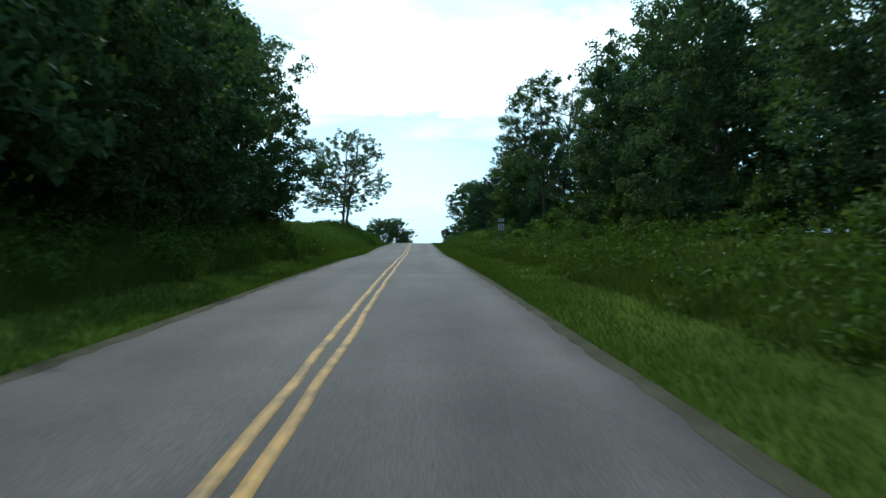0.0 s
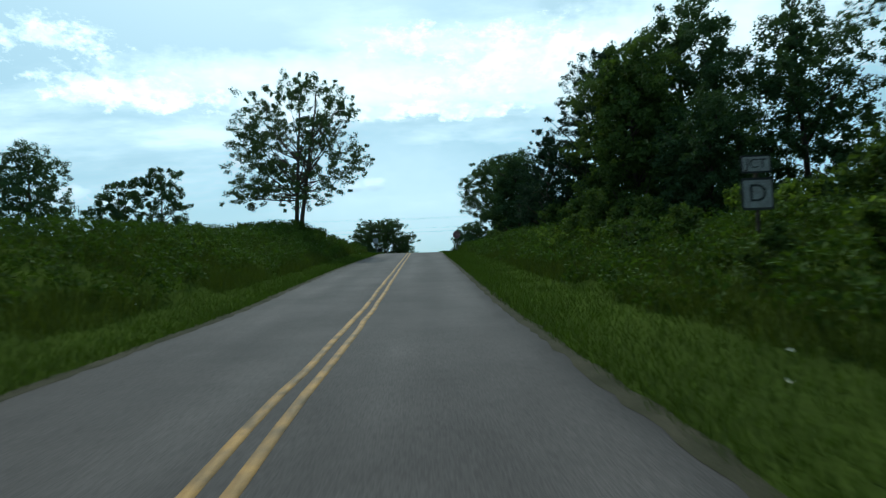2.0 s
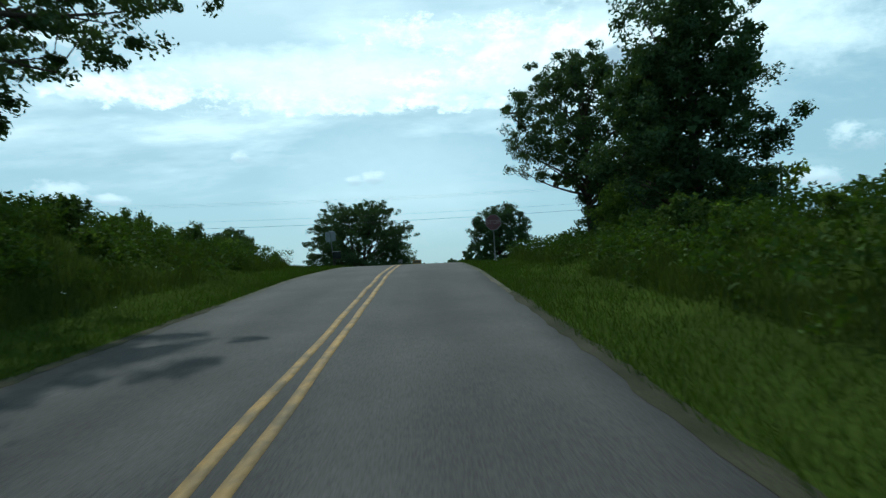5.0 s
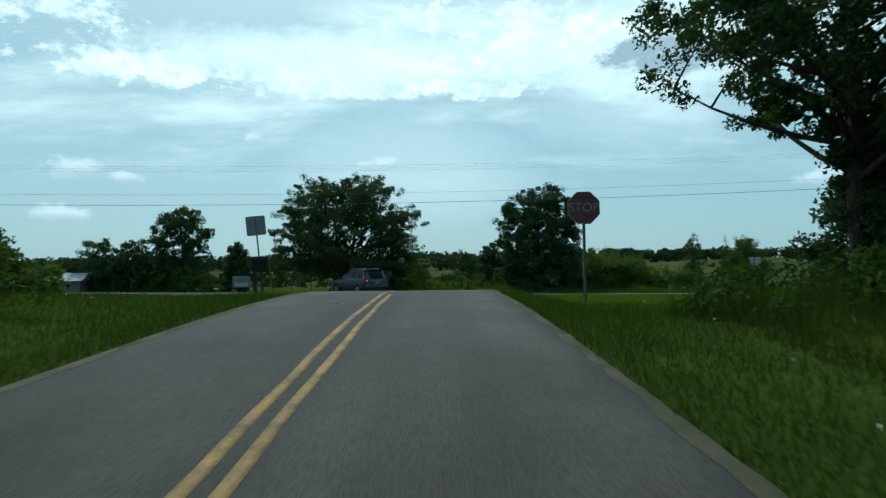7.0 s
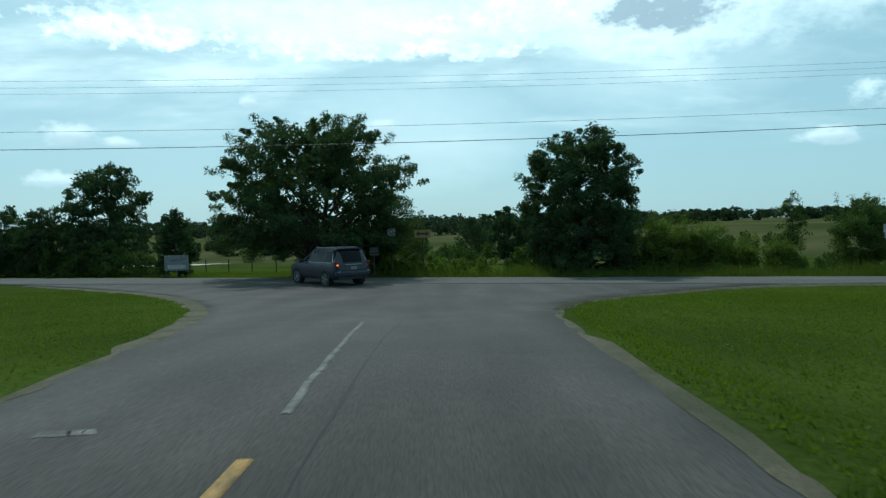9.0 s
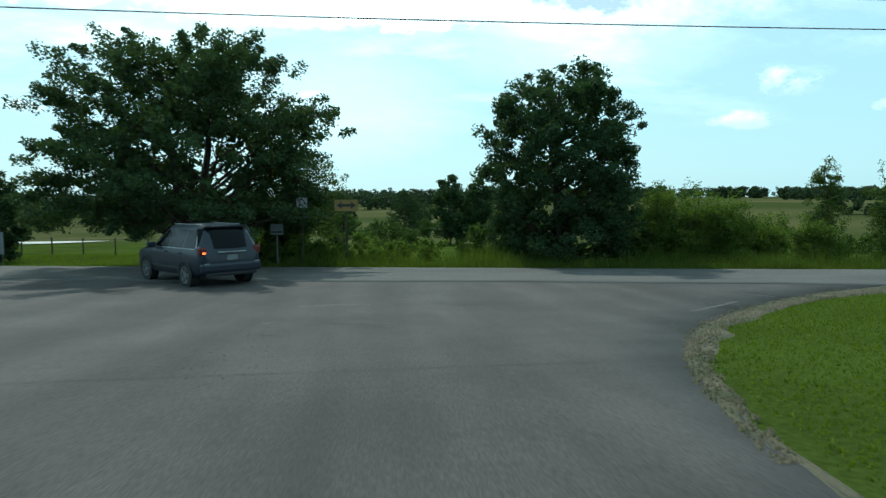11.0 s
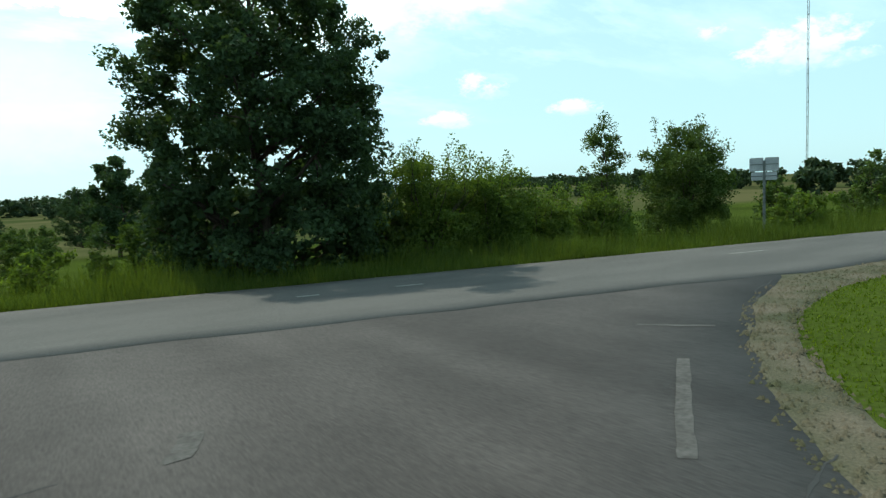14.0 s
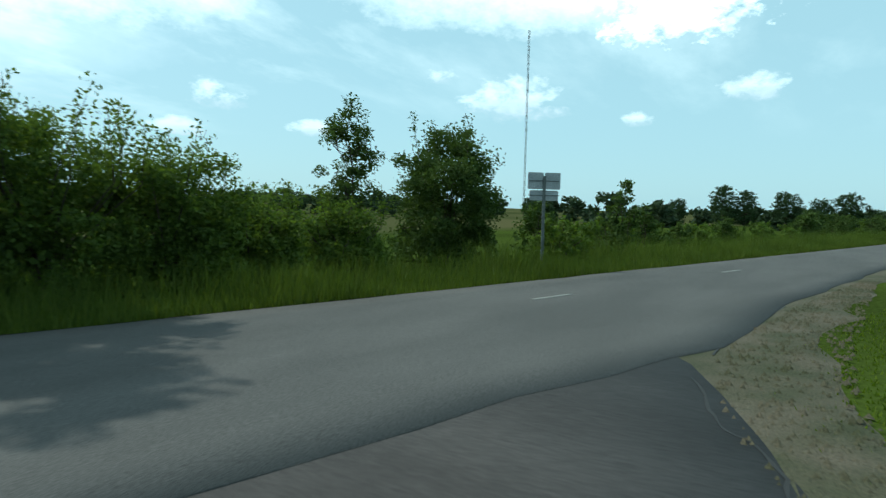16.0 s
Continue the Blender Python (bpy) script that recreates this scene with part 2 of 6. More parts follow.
def wheel_tracks(m, x0, gap, depth):
    """Paler bands where tyres polish the lanes, at x0 plus steps of gap."""
    N, L = m.node_tree.nodes, m.node_tree.links
    h = next(n for n in N if n.type == "HUE_SAT")
    src = h.inputs["Value"].links[0].from_socket
    tc = N.new("ShaderNodeTexCoord"); sp = N.new("ShaderNodeSeparateXYZ"); L.new(tc.outputs["Object"], sp.inputs[0])
    nz = N.new("ShaderNodeTexNoise"); nz.inputs["Scale"].default_value = 0.25; L.new(tc.outputs["Object"], nz.inputs["Vector"])

    def mt(op, a, *rest):
        n = N.new("ShaderNodeMath"); n.operation = op
        L.new(a, n.inputs[0])
        for i, v in enumerate(rest):
            if isinstance(v, float):
                n.inputs[i + 1].default_value = v
            else:
                L.new(v, n.inputs[i + 1])
        return n.outputs[0]
    wav = mt("COSINE", mt("MULTIPLY", mt("SUBTRACT", sp.outputs["X"], x0), 6.2832 / gap))
    fade = N.new("ShaderNodeMapRange")   # the tracks end where cars turn off
    fade.inputs[1].default_value, fade.inputs[2].default_value, fade.inputs[3].default_value, fade.inputs[4].default_value = -4, 10, 1, 0
    L.new(sp.outputs["Y"], fade.inputs[0])
    amt = mt("MULTIPLY_ADD", mt("MULTIPLY", mt("MULTIPLY", wav, nz.outputs["Fac"]), fade.outputs[0]), depth * 2, 1.0)
    blot = N.new("ShaderNodeTexNoise"); blot.inputs["Scale"].default_value = 0.45; blot.inputs["Detail"].default_value = 5; blot.inputs["Roughness"].default_value = 0.6
    L.new(tc.outputs["Object"], blot.inputs["Vector"])
    rg = N.new("ShaderNodeMapRange"); rg.inputs[1].default_value, rg.inputs[2].default_value, rg.inputs[3].default_value, rg.inputs[4].default_value = 0.35, 0.65, 0.84, 1.2
    L.new(blot.outputs["Fac"], rg.inputs[0])
    L.new(mt("MULTIPLY", mt("MULTIPLY", src, amt), rg.outputs[0]), h.inputs["Value"])


wheel_tracks(M["asphalt"], 1.1, 1.5, 0.11)
M["asphalt_pale"] = material("asphalt_pale", (0.093, 0.088, 0.084), 0.95, 0, (0.071, 0.068, 0.065), 0.5, 60.0, 0.3, 0.15, stretch=(0.5, 1.5, 1))
M["yellow_paint"] = material("yellow_paint", (0.32, 0.185, 0.055), 0.8, 0, (0.13, 0.09, 0.045), 2.6, 26.0, 0.2, 0.3)
M["white_paint"] = material("white_paint", (0.135, 0.13, 0.122), 0.8, 0, (0.055, 0.051, 0.049), 6, 30.0, 0.2, 0.3)
M["dash_paint"] = material("dash_paint", (0.24, 0.232, 0.216), 0.8, 0, (0.16, 0.155, 0.14), 6, 30.0, 0.2, 0.3)
M["ground"] = material("ground", (0.045, 0.063, 0.012), 1.0, 0, (0.030, 0.043, 0.009), 0.22, 14.0, 0.4, 0.0)


def field_colour(m):
    """Hay-coloured fields past the crossing road."""
    N, L = m.node_tree.nodes, m.node_tree.links
    bs = N["Principled BSDF"]
    src = bs.inputs["Base Color"].links[0].from_socket
    tc = N.new("ShaderNodeTexCoord")
    dist = N.new("ShaderNodeVectorMath"); dist.operation = "DOT_PRODUCT"; dist.inputs[1].default_value = (0.215, 1.0, 0.0)
    L.new(tc.outputs["Object"], dist.inputs[0])
    nz = N.new("ShaderNodeTexNoise"); nz.inputs["Scale"].default_value = 0.03; nz.inputs["Detail"].default_value = 4
    L.new(tc.outputs["Object"], nz.inputs["Vector"])
    ad = N.new("ShaderNodeMath"); ad.operation = "MULTIPLY_ADD"; ad.inputs[1].default_value = 16.0
    L.new(nz.outputs["Fac"], ad.inputs[0]); L.new(dist.outputs["Value"], ad.inputs[2])
    mr = N.new("ShaderNodeMapRange"); mr.inputs[1].default_value, mr.inputs[2].default_value = 66, 72
    L.new(ad.outputs[0], mr.inputs[0])
    hay = N.new("ShaderNodeValToRGB")
    hay.color_ramp.elements[0].position, hay.color_ramp.elements[1].position = 0.38, 0.62
    hay.color_ramp.elements[0].color, hay.color_ramp.elements[1].color = (0.040, 0.050, 0.018, 1), (0.078, 0.074, 0.034, 1)
    L.new(nz.outputs["Fac"], hay.inputs[0])
    mx = N.new("ShaderNodeMix"); mx.data_type = "RGBA"
    L.new(mr.outputs[0], mx.inputs[0]); L.new(src, mx.inputs[6]); L.new(hay.outputs[0], mx.inputs[7])
    L.new(mx.outputs[2], bs.inputs["Base Color"])


field_colour(M["ground"])
M["dirt"] = material("dirt", (0.056, 0.051, 0.034), 1.0, 0, (0.034, 0.034, 0.02), 1.5, 40.0, 0.8, 0.05)
# near-black tone of the strip at the crossing road's far edge
M["soil"] = material("soil", (0.022, 0.019, 0.014), 1.0, 0, (0.014, 0.012, 0.010), 3.0, 40.0, 0.6, 0.05)
M["gravel"] = material("gravel", (0.094, 0.079, 0.055), 0.95, 0, (0.046, 0.048, 0.024), 1.4, 45.0, 0.9, 0.2)
M["pale_drive"] = material("pale_drive", (0.45, 0.43, 0.40), 0.9, 0, (0.35, 0.33, 0.3), 1, 20, 0.2, 0.2)
M["scuff"] = material("scuff", (0.072, 0.068, 0.064), 0.9, 0, (0.046, 0.042, 0.039), 5, 24, 0.2, 0.3)
M["crack"] = plain("crack", (0.02, 0.02, 0.02), 0.95)
M["bark"] = material("bark", (0.085, 0.065, 0.05), 0.95, 0, (0.04, 0.032, 0.026), 5, 30, 0.8, 0.15, stretch=(1, 1, 0.25))
M["leaf"] = leaf_material("leaf", (0.070, 0.104, 0.044), (0.037, 0.058, 0.028), 0.24)
M["leaf_dark"] = leaf_material("leaf_dark", (0.060, 0.094, 0.044), (0.032, 0.054, 0.028), 0.28)
M["leaf_mid"] = leaf_material("leaf_mid", (0.085, 0.122, 0.034), (0.044, 0.068, 0.022), 0.28)
M["leaf_bright"] = leaf_material("leaf_bright", (0.12, 0.165, 0.04), (0.062, 0.092, 0.024), 0.45)
M["needle"] = leaf_material("needle", (0.03, 0.055, 0.028), (0.018, 0.034, 0.02), 0.1)
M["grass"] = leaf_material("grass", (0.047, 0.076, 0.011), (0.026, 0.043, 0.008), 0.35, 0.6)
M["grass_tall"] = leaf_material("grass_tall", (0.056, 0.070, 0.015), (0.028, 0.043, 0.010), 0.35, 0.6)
M["grass_seed"] = leaf_material("grass_seed", (0.105, 0.132, 0.026), (0.05, 0.075, 0.015), 0.35, 0.6)
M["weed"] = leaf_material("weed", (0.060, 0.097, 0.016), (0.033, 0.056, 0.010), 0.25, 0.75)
M["far_leaf"] = leaf_material("far_leaf", (0.052, 0.075, 0.038), (0.03, 0.046, 0.026), 0.15)
M["flower"] = plain("flower", (0.6, 0.6, 0.5), 0.8)
M["steel"] = material("steel", (0.15, 0.16, 0.155), 0.6, 0.3, (0.10, 0.11, 0.105), 8, 60, 0.1)
M["sign_back"] = material("sign_back", (0.21, 0.22, 0.235), 0.55, 0.3, (0.15, 0.16, 0.17), 5, 40, 0.05)
# raised above sign_back to carry the glare on the junction sign backs
M["sign_pale"] = material("sign_pale", (0.40, 0.41, 0.42), 0.5, 0.2, (0.3, 0.31, 0.32), 5, 40, 0.05)
M["sign_red"] = material("sign_red", (0.165, 0.062, 0.075), 0.5, 0, (0.13, 0.05, 0.06), 6, 50, 0.03)
# sign white greyed down, with the shade on the signs coloured in
M["sign_grey"] = material("sign_grey", (0.34, 0.33, 0.33), 0.5, 0, (0.24, 0.22, 0.22), 8, 50, 0.03)
M["stop_letter"] = plain("stop_letter", (0.36, 0.26, 0.27), 0.5)
M["grass_lawn"] = leaf_material("grass_lawn", (0.118, 0.155, 0.016), (0.07, 0.10, 0.011), 0.35, 0.6)
M["sign_black"] = plain("sign_black", (0.02, 0.02, 0.02), 0.5)
M["sign_yellow"] = plain("sign_yellow", (0.25, 0.155, 0.04), 0.5)
M["wood_post"] = material("wood_post", (0.075, 0.058, 0.042), 0.9, 0, (0.04, 0.032, 0.025), 6, 40, 0.5, 0.2, stretch=(1, 1, 0.2))
M["mailbox_metal"] = material("mailbox_metal", (0.02, 0.021, 0.022), 0.8, 0.0, (0.013, 0.013, 0.014), 9, 50, 0.05, 0.2)
M["wire"] = plain("wire", (0.03, 0.03, 0.03), 0.6)
M["car_paint"] = material("car_paint", (0.020, 0.024, 0.038), 0.3, 0.0, (0.017, 0.020, 0.032), 3, 90, 0.0, 0.4)
M["car_trim"] = plain("car_trim", (0.03, 0.032, 0.036), 0.55)
M["car_glass"] = plain("car_glass", (0.004, 0.005, 0.006), 0.06, 0, 0.12)
M["tyre"] = plain("tyre", (0.02, 0.02, 0.02), 0.85)
M["rim"] = plain("rim", (0.30, 0.31, 0.33), 0.35, 0.8)
M["tail_light"] = plain("tail_light", (0.13, 0.012, 0.012), 0.25)
M["tail_lit"] = plain("tail_lit", (0.6, 0.1, 0.03), 0.25)
e = M["tail_lit"].node_tree.nodes["Principled BSDF"]
e.inputs["Emission Color"].default_value, e.inputs["Emission Strength"].default_value = (1.0, 0.18, 0.04, 1), 2.5
M["roof"] = material("roof", (0.34, 0.35, 0.36), 0.6, 0.2, (0.16, 0.17, 0.19), 2, 20, 0.1)
# dark tone stands in for the shade under the shelter's open roof
M["shelter_shade"] = material("shelter_shade", (0.14, 0.14, 0.135), 0.7, 0, (0.10, 0.10, 0.095), 3, 20, 0.1)


# ---- mesh helpers ----
def mesh_np(name, verts, faces, mat, smooth=False):
    """verts n x 3, faces m x k (all alike)."""
    verts, faces = np.asarray(verts, np.float32), np.asarray(faces, np.int32)
    me = bpy.data.meshes.new(name)
    k = faces.shape[1]
    me.vertices.add(len(verts)); me.vertices.foreach_set("co", verts.ravel())
    me.loops.add(faces.size); me.loops.foreach_set("vertex_index", faces.ravel())
    me.polygons.add(len(faces))
    me.polygons.foreach_set("loop_start", np.arange(0, faces.size, k, dtype=np.int32))
    me.polygons.foreach_set("loop_total", np.full(len(faces), k, np.int32))
    if smooth:
        me.polygons.foreach_set("use_smooth", np.ones(len(faces), bool))
    me.materials.append(mat)
    me.update(calc_edges=True)
    me.validate()
    return me


def part(name, bm, mat, parent=None, label="", smooth=False):
    me = bpy.data.meshes.new(name)
    bm.normal_update()
    bm.to_mesh(me)
    bm.free()
    if smooth:
        me.polygons.foreach_set("use_smooth", np.ones(len(me.polygons), bool))
    me.materials.append(mat)
    ob = new(name, me)
    if parent:
        ob.parent = parent
    if label:
        ob["label"] = label
    return ob


def np_part(name, verts, faces, mat, parent=None, label="", smooth=False):
    ob = new(name, mesh_np(name, verts, faces, mat, smooth))
    if parent:
        ob.parent = parent
    if label:
        ob["label"] = label
    return ob


def box(bm, sx, sy, sz, m=None, bevel=0.0):
    r = bmesh.ops.create_cube(bm, size=1.0, matrix=(m or Matrix()) @ Matrix.Diagonal((sx, sy, sz, 1)))
    if bevel:
        es = list({e for v in r["verts"] for e in v.link_edges})
        bmesh.ops.bevel(bm, geom=es, offset=bevel, segments=2, affect="EDGES", profile=0.6)
    return bm


def cyl(bm, r1, r2, h, m=None, seg=12):
    bmesh.ops.create_cone(bm, cap_ends=True, segments=seg, radius1=r1, radius2=r2, depth=h, matrix=m or Matrix())
    return bm


def empty(name, m, label, category, group="", kind=""):
    ob = new(name)
    ob.matrix_world = m
    return tagged(ob, label, category, group, kind)


def tubes(paths, seg=6):
    """Tapered tubes: list of (points k x 3, radii k). Returns verts, quads."""
    V, F, base = [], [], 0
    ang = np.linspace(0, 2 * np.pi, seg, endpoint=False)
    for pts, rad in paths:
        pts = np.asarray(pts, float)
        d = np.gradient(pts, axis=0)
        d /= np.linalg.norm(d, axis=1)[:, None] + 1e-9
        ref = np.array([0.0, 0, 1]) if abs(d[0, 2]) < 0.8 else np.array([1.0, 0, 0])
        a = np.cross(d, ref); a /= np.linalg.norm(a, axis=1)[:, None] + 1e-9
        b = np.cross(d, a)
        ring = pts[:, None] + np.asarray(rad)[:, None, None] * (np.cos(ang)[None, :, None] * a[:, None] + np.sin(ang)[None, :, None] * b[:, None])
        k = len(pts)
        V.append(ring.reshape(-1, 3))
        i = np.arange(k - 1)[:, None] * seg + np.arange(seg)[None]
        j = np.arange(k - 1)[:, None] * seg + (np.arange(seg)[None] + 1) % seg
        F.append(base + np.stack([i, j, j + seg, i + seg], -1).reshape(-1, 4))
        base += k * seg
    return np.concatenate(V), np.concatenate(F)


def leaves(rng, centres, spread, n, size, droop=0.3, narrow=0.55, tri=False, axis=None, spray=1.0):
    """n leaf blades round each centre, or along a spray in the direction axis: one kite or triangle a leaf."""
    c = np.repeat(np.asarray(centres), n, axis=0)
    k = len(c)
    sp = np.repeat(np.broadcast_to(np.asarray(spread, float), (len(centres),)), n)
    off = rng.normal(size=(k, 3))
    off /= np.linalg.norm(off, axis=1)[:, None]
    off *= (rng.random(k) ** 0.5 * sp)[:, None] * np.array([1, 1, 0.75])
    if axis is not None:   # tapering sprays: wide at the foot, pointed at the tip
        ax = np.repeat(axis, n, axis=0)
        along = rng.uniform(-0.9, 1.5, k)
        off = off * (1.0 - spray * (0.05 + 0.42 * (along + 0.9) / 2.4))[:, None] - ax * ((off * ax).sum(1) * 0.6 * spray)[:, None] + ax * (along * sp * spray)[:, None]
    c = c + off
    d = rng.normal(size=(k, 3)); d[:, 2] -= droop
    d /= np.linalg.norm(d, axis=1)[:, None]
    s = rng.normal(size=(k, 3)); s -= (s * d).sum(1)[:, None] * d
    s /= np.linalg.norm(s, axis=1)[:, None]
    L = size * rng.uniform(0.65, 1.35, k)[:, None]
    W = L * narrow
    if tri:
        V = np.stack([c - d * L * 0.5 + s * W * 0.45, c + d * L * 0.55, c - d * L * 0.35 - s * W * 0.6], 1)
        return V.reshape(-1, 3), np.arange(3 * k).reshape(-1, 3)
    V = np.stack([c - d * L * 0.5, c + s * W * 0.5 - d * L * 0.08, c + d * L * 0.5, c - s * W * 0.5 - d * L * 0.08], 1)
    return V.reshape(-1, 3), np.arange(4 * k).reshape(-1, 4)


def crown_points(rng, n, h0, h1, radius, shape, lump=0.3, inner=0.55, off=(0, 0), shift=(0, 0)):
    """Points in a lumpy crown from height h0 to h1; shape(s) gives the share of radius at height share s."""
    ph = rng.uniform(0, 6.28, 6)
    s = rng.random(n * 3)
    keep = rng.random(n * 3) < np.array([shape(v) for v in s]) + 0.05
    s = s[keep][:n]
    a = rng.uniform(0, 2 * np.pi, len(s))
    r = (inner + (1 - inner) * rng.random(len(s)) ** 0.6) * np.array([shape(v) for v in s]) * radius
    wob = 1 + lump * (np.sin(2 * a + ph[0] + 5 * s) * 0.4 + np.sin(3 * a + ph[1] - 7 * s) * 0.35 + np.sin(5 * a + 9 * s + ph[2]) * 0.3)
    r *= wob
    z = h0 + (h1 - h0) * s * (1 + 0.06 * np.sin(3 * a + ph[3])) + rng.normal(size=len(s)) * 0.12
    return np.stack([shift[0] + off[0] * s + r * np.cos(a), shift[1] + off[1] * s + r * np.sin(a), z], 1)


def boughs(rng, n, h0, h1, radius, shape, lump, inner, off, shift, count, size=0.24, flat=0.55, reach=1.25, lift=0.0):
    """Clump centres gathered on separate boughs, so that the crown has lobes, tiers and gaps between them."""
    big = radius * size
    ph = rng.uniform(0, 6.28, 3)
    grid = np.linspace(0.02, 0.98, 60)
    area = np.cumsum([shape(v) + 0.12 for v in grid]); area = (area - area[0]) / (area[-1] - area[0])
    k = np.arange(count)
    s = np.interp((k + rng.random(count)) / count, area, grid)
    a = k * 2.39996 + rng.normal(size=count) * 0.35
    deep = np.where(k % 4 == 3, rng.uniform(0.15, 0.65, count), rng.uniform(0.84, 1.0, count))
    wob = 1 + lump * 0.6 * (np.sin(2 * a + ph[0] + 5 * s) * 0.4 + np.sin(3 * a + ph[1] - 7 * s) * 0.35)
    r = deep * wob * np.array([shape(v) for v in s]) * max(0.2, radius - big * reach * 0.55)
    z = h0 + big * flat * 0.3 + (h1 - h0 - big * flat * 0.75) * s
    c = np.stack([shift[0] + off[0] * s + r * np.cos(a), shift[1] + off[1] * s + r * np.sin(a), z], 1)
    share = rng.uniform(0.6, 1.25, count)
    loose = n // 4
    stray = crown_points(rng, loose, h0 + 0.2, h1 - 0.5, radius * 0.84, shape, lump * 0.35, inner, off, shift)
    n -= len(stray)
    pick = rng.choice(count, n, p=share ** 2 / (share ** 2).sum())
    out = c - np.array([shift[0], shift[1], 0.0]); out[:, 2] = 0
    out /= np.linalg.norm(out, axis=1)[:, None] + 1e-6
    side = np.stack([-out[:, 1], out[:, 0], out[:, 2]], 1)
    q = rng.normal(size=(n, 3))
    q /= np.linalg.norm(q, axis=1)[:, None]
    q *= (rng.random(n) ** 0.45 * big * share[pick])[:, None]
    p = c[pick] + out[pick] * (q[:, :1] * reach) + side[pick] * (q[:, 1:2] * 0.95)
    p[:, 2] += q[:, 2] * flat + lift * q[:, 0]
    return np.vstack([p, stray])


def ROUND(s): return max(0.0, 1 - abs(2 * s - 0.9) ** 2.4) ** 0.5
def DOME(s): return (max(0.0, 1 - s ** 2.2)) ** 0.6 * (0.75 + 0.25 * min(1, s * 5))
def EGG(s): return max(0.0, math.sin(math.pi * min(1, 0.12 + s * 0.88)) ** 0.6)
def BROAD(s): return float(np.interp(s, [0, 0.12, 0.3, 0.5, 0.7, 0.86, 0.96, 1], [0.72, 0.98, 1.0, 0.98, 0.92, 0.78, 0.56, 0.22]))
def SPREAD(s): return float(np.interp(s, [0, 0.1, 0.2, 0.32, 0.45, 0.6, 0.75, 0.88, 0.96, 1], [0.78, 0.96, 1.0, 1.0, 0.97, 0.91, 0.82, 0.68, 0.5, 0.26]))
def DOMED(s): return float(np.interp(s, [0, 0.15, 0.4, 0.6, 0.75, 0.87, 0.95, 1], [0.86, 0.97, 1.0, 0.97, 0.89, 0.74, 0.54, 0.25]))
def TALL(s): return float(np.interp(s, [0, 0.15, 0.35, 0.6, 0.8, 0.93, 1], [0.78, 0.92, 1.0, 0.93, 0.74, 0.46, 0.14]))
def CEDAR(s): return float(np.interp(s, [0, 0.12, 0.3, 0.55, 0.77, 0.9, 1], [0.75, 1.0, 1.0, 0.84, 0.52, 0.28, 0.05]))


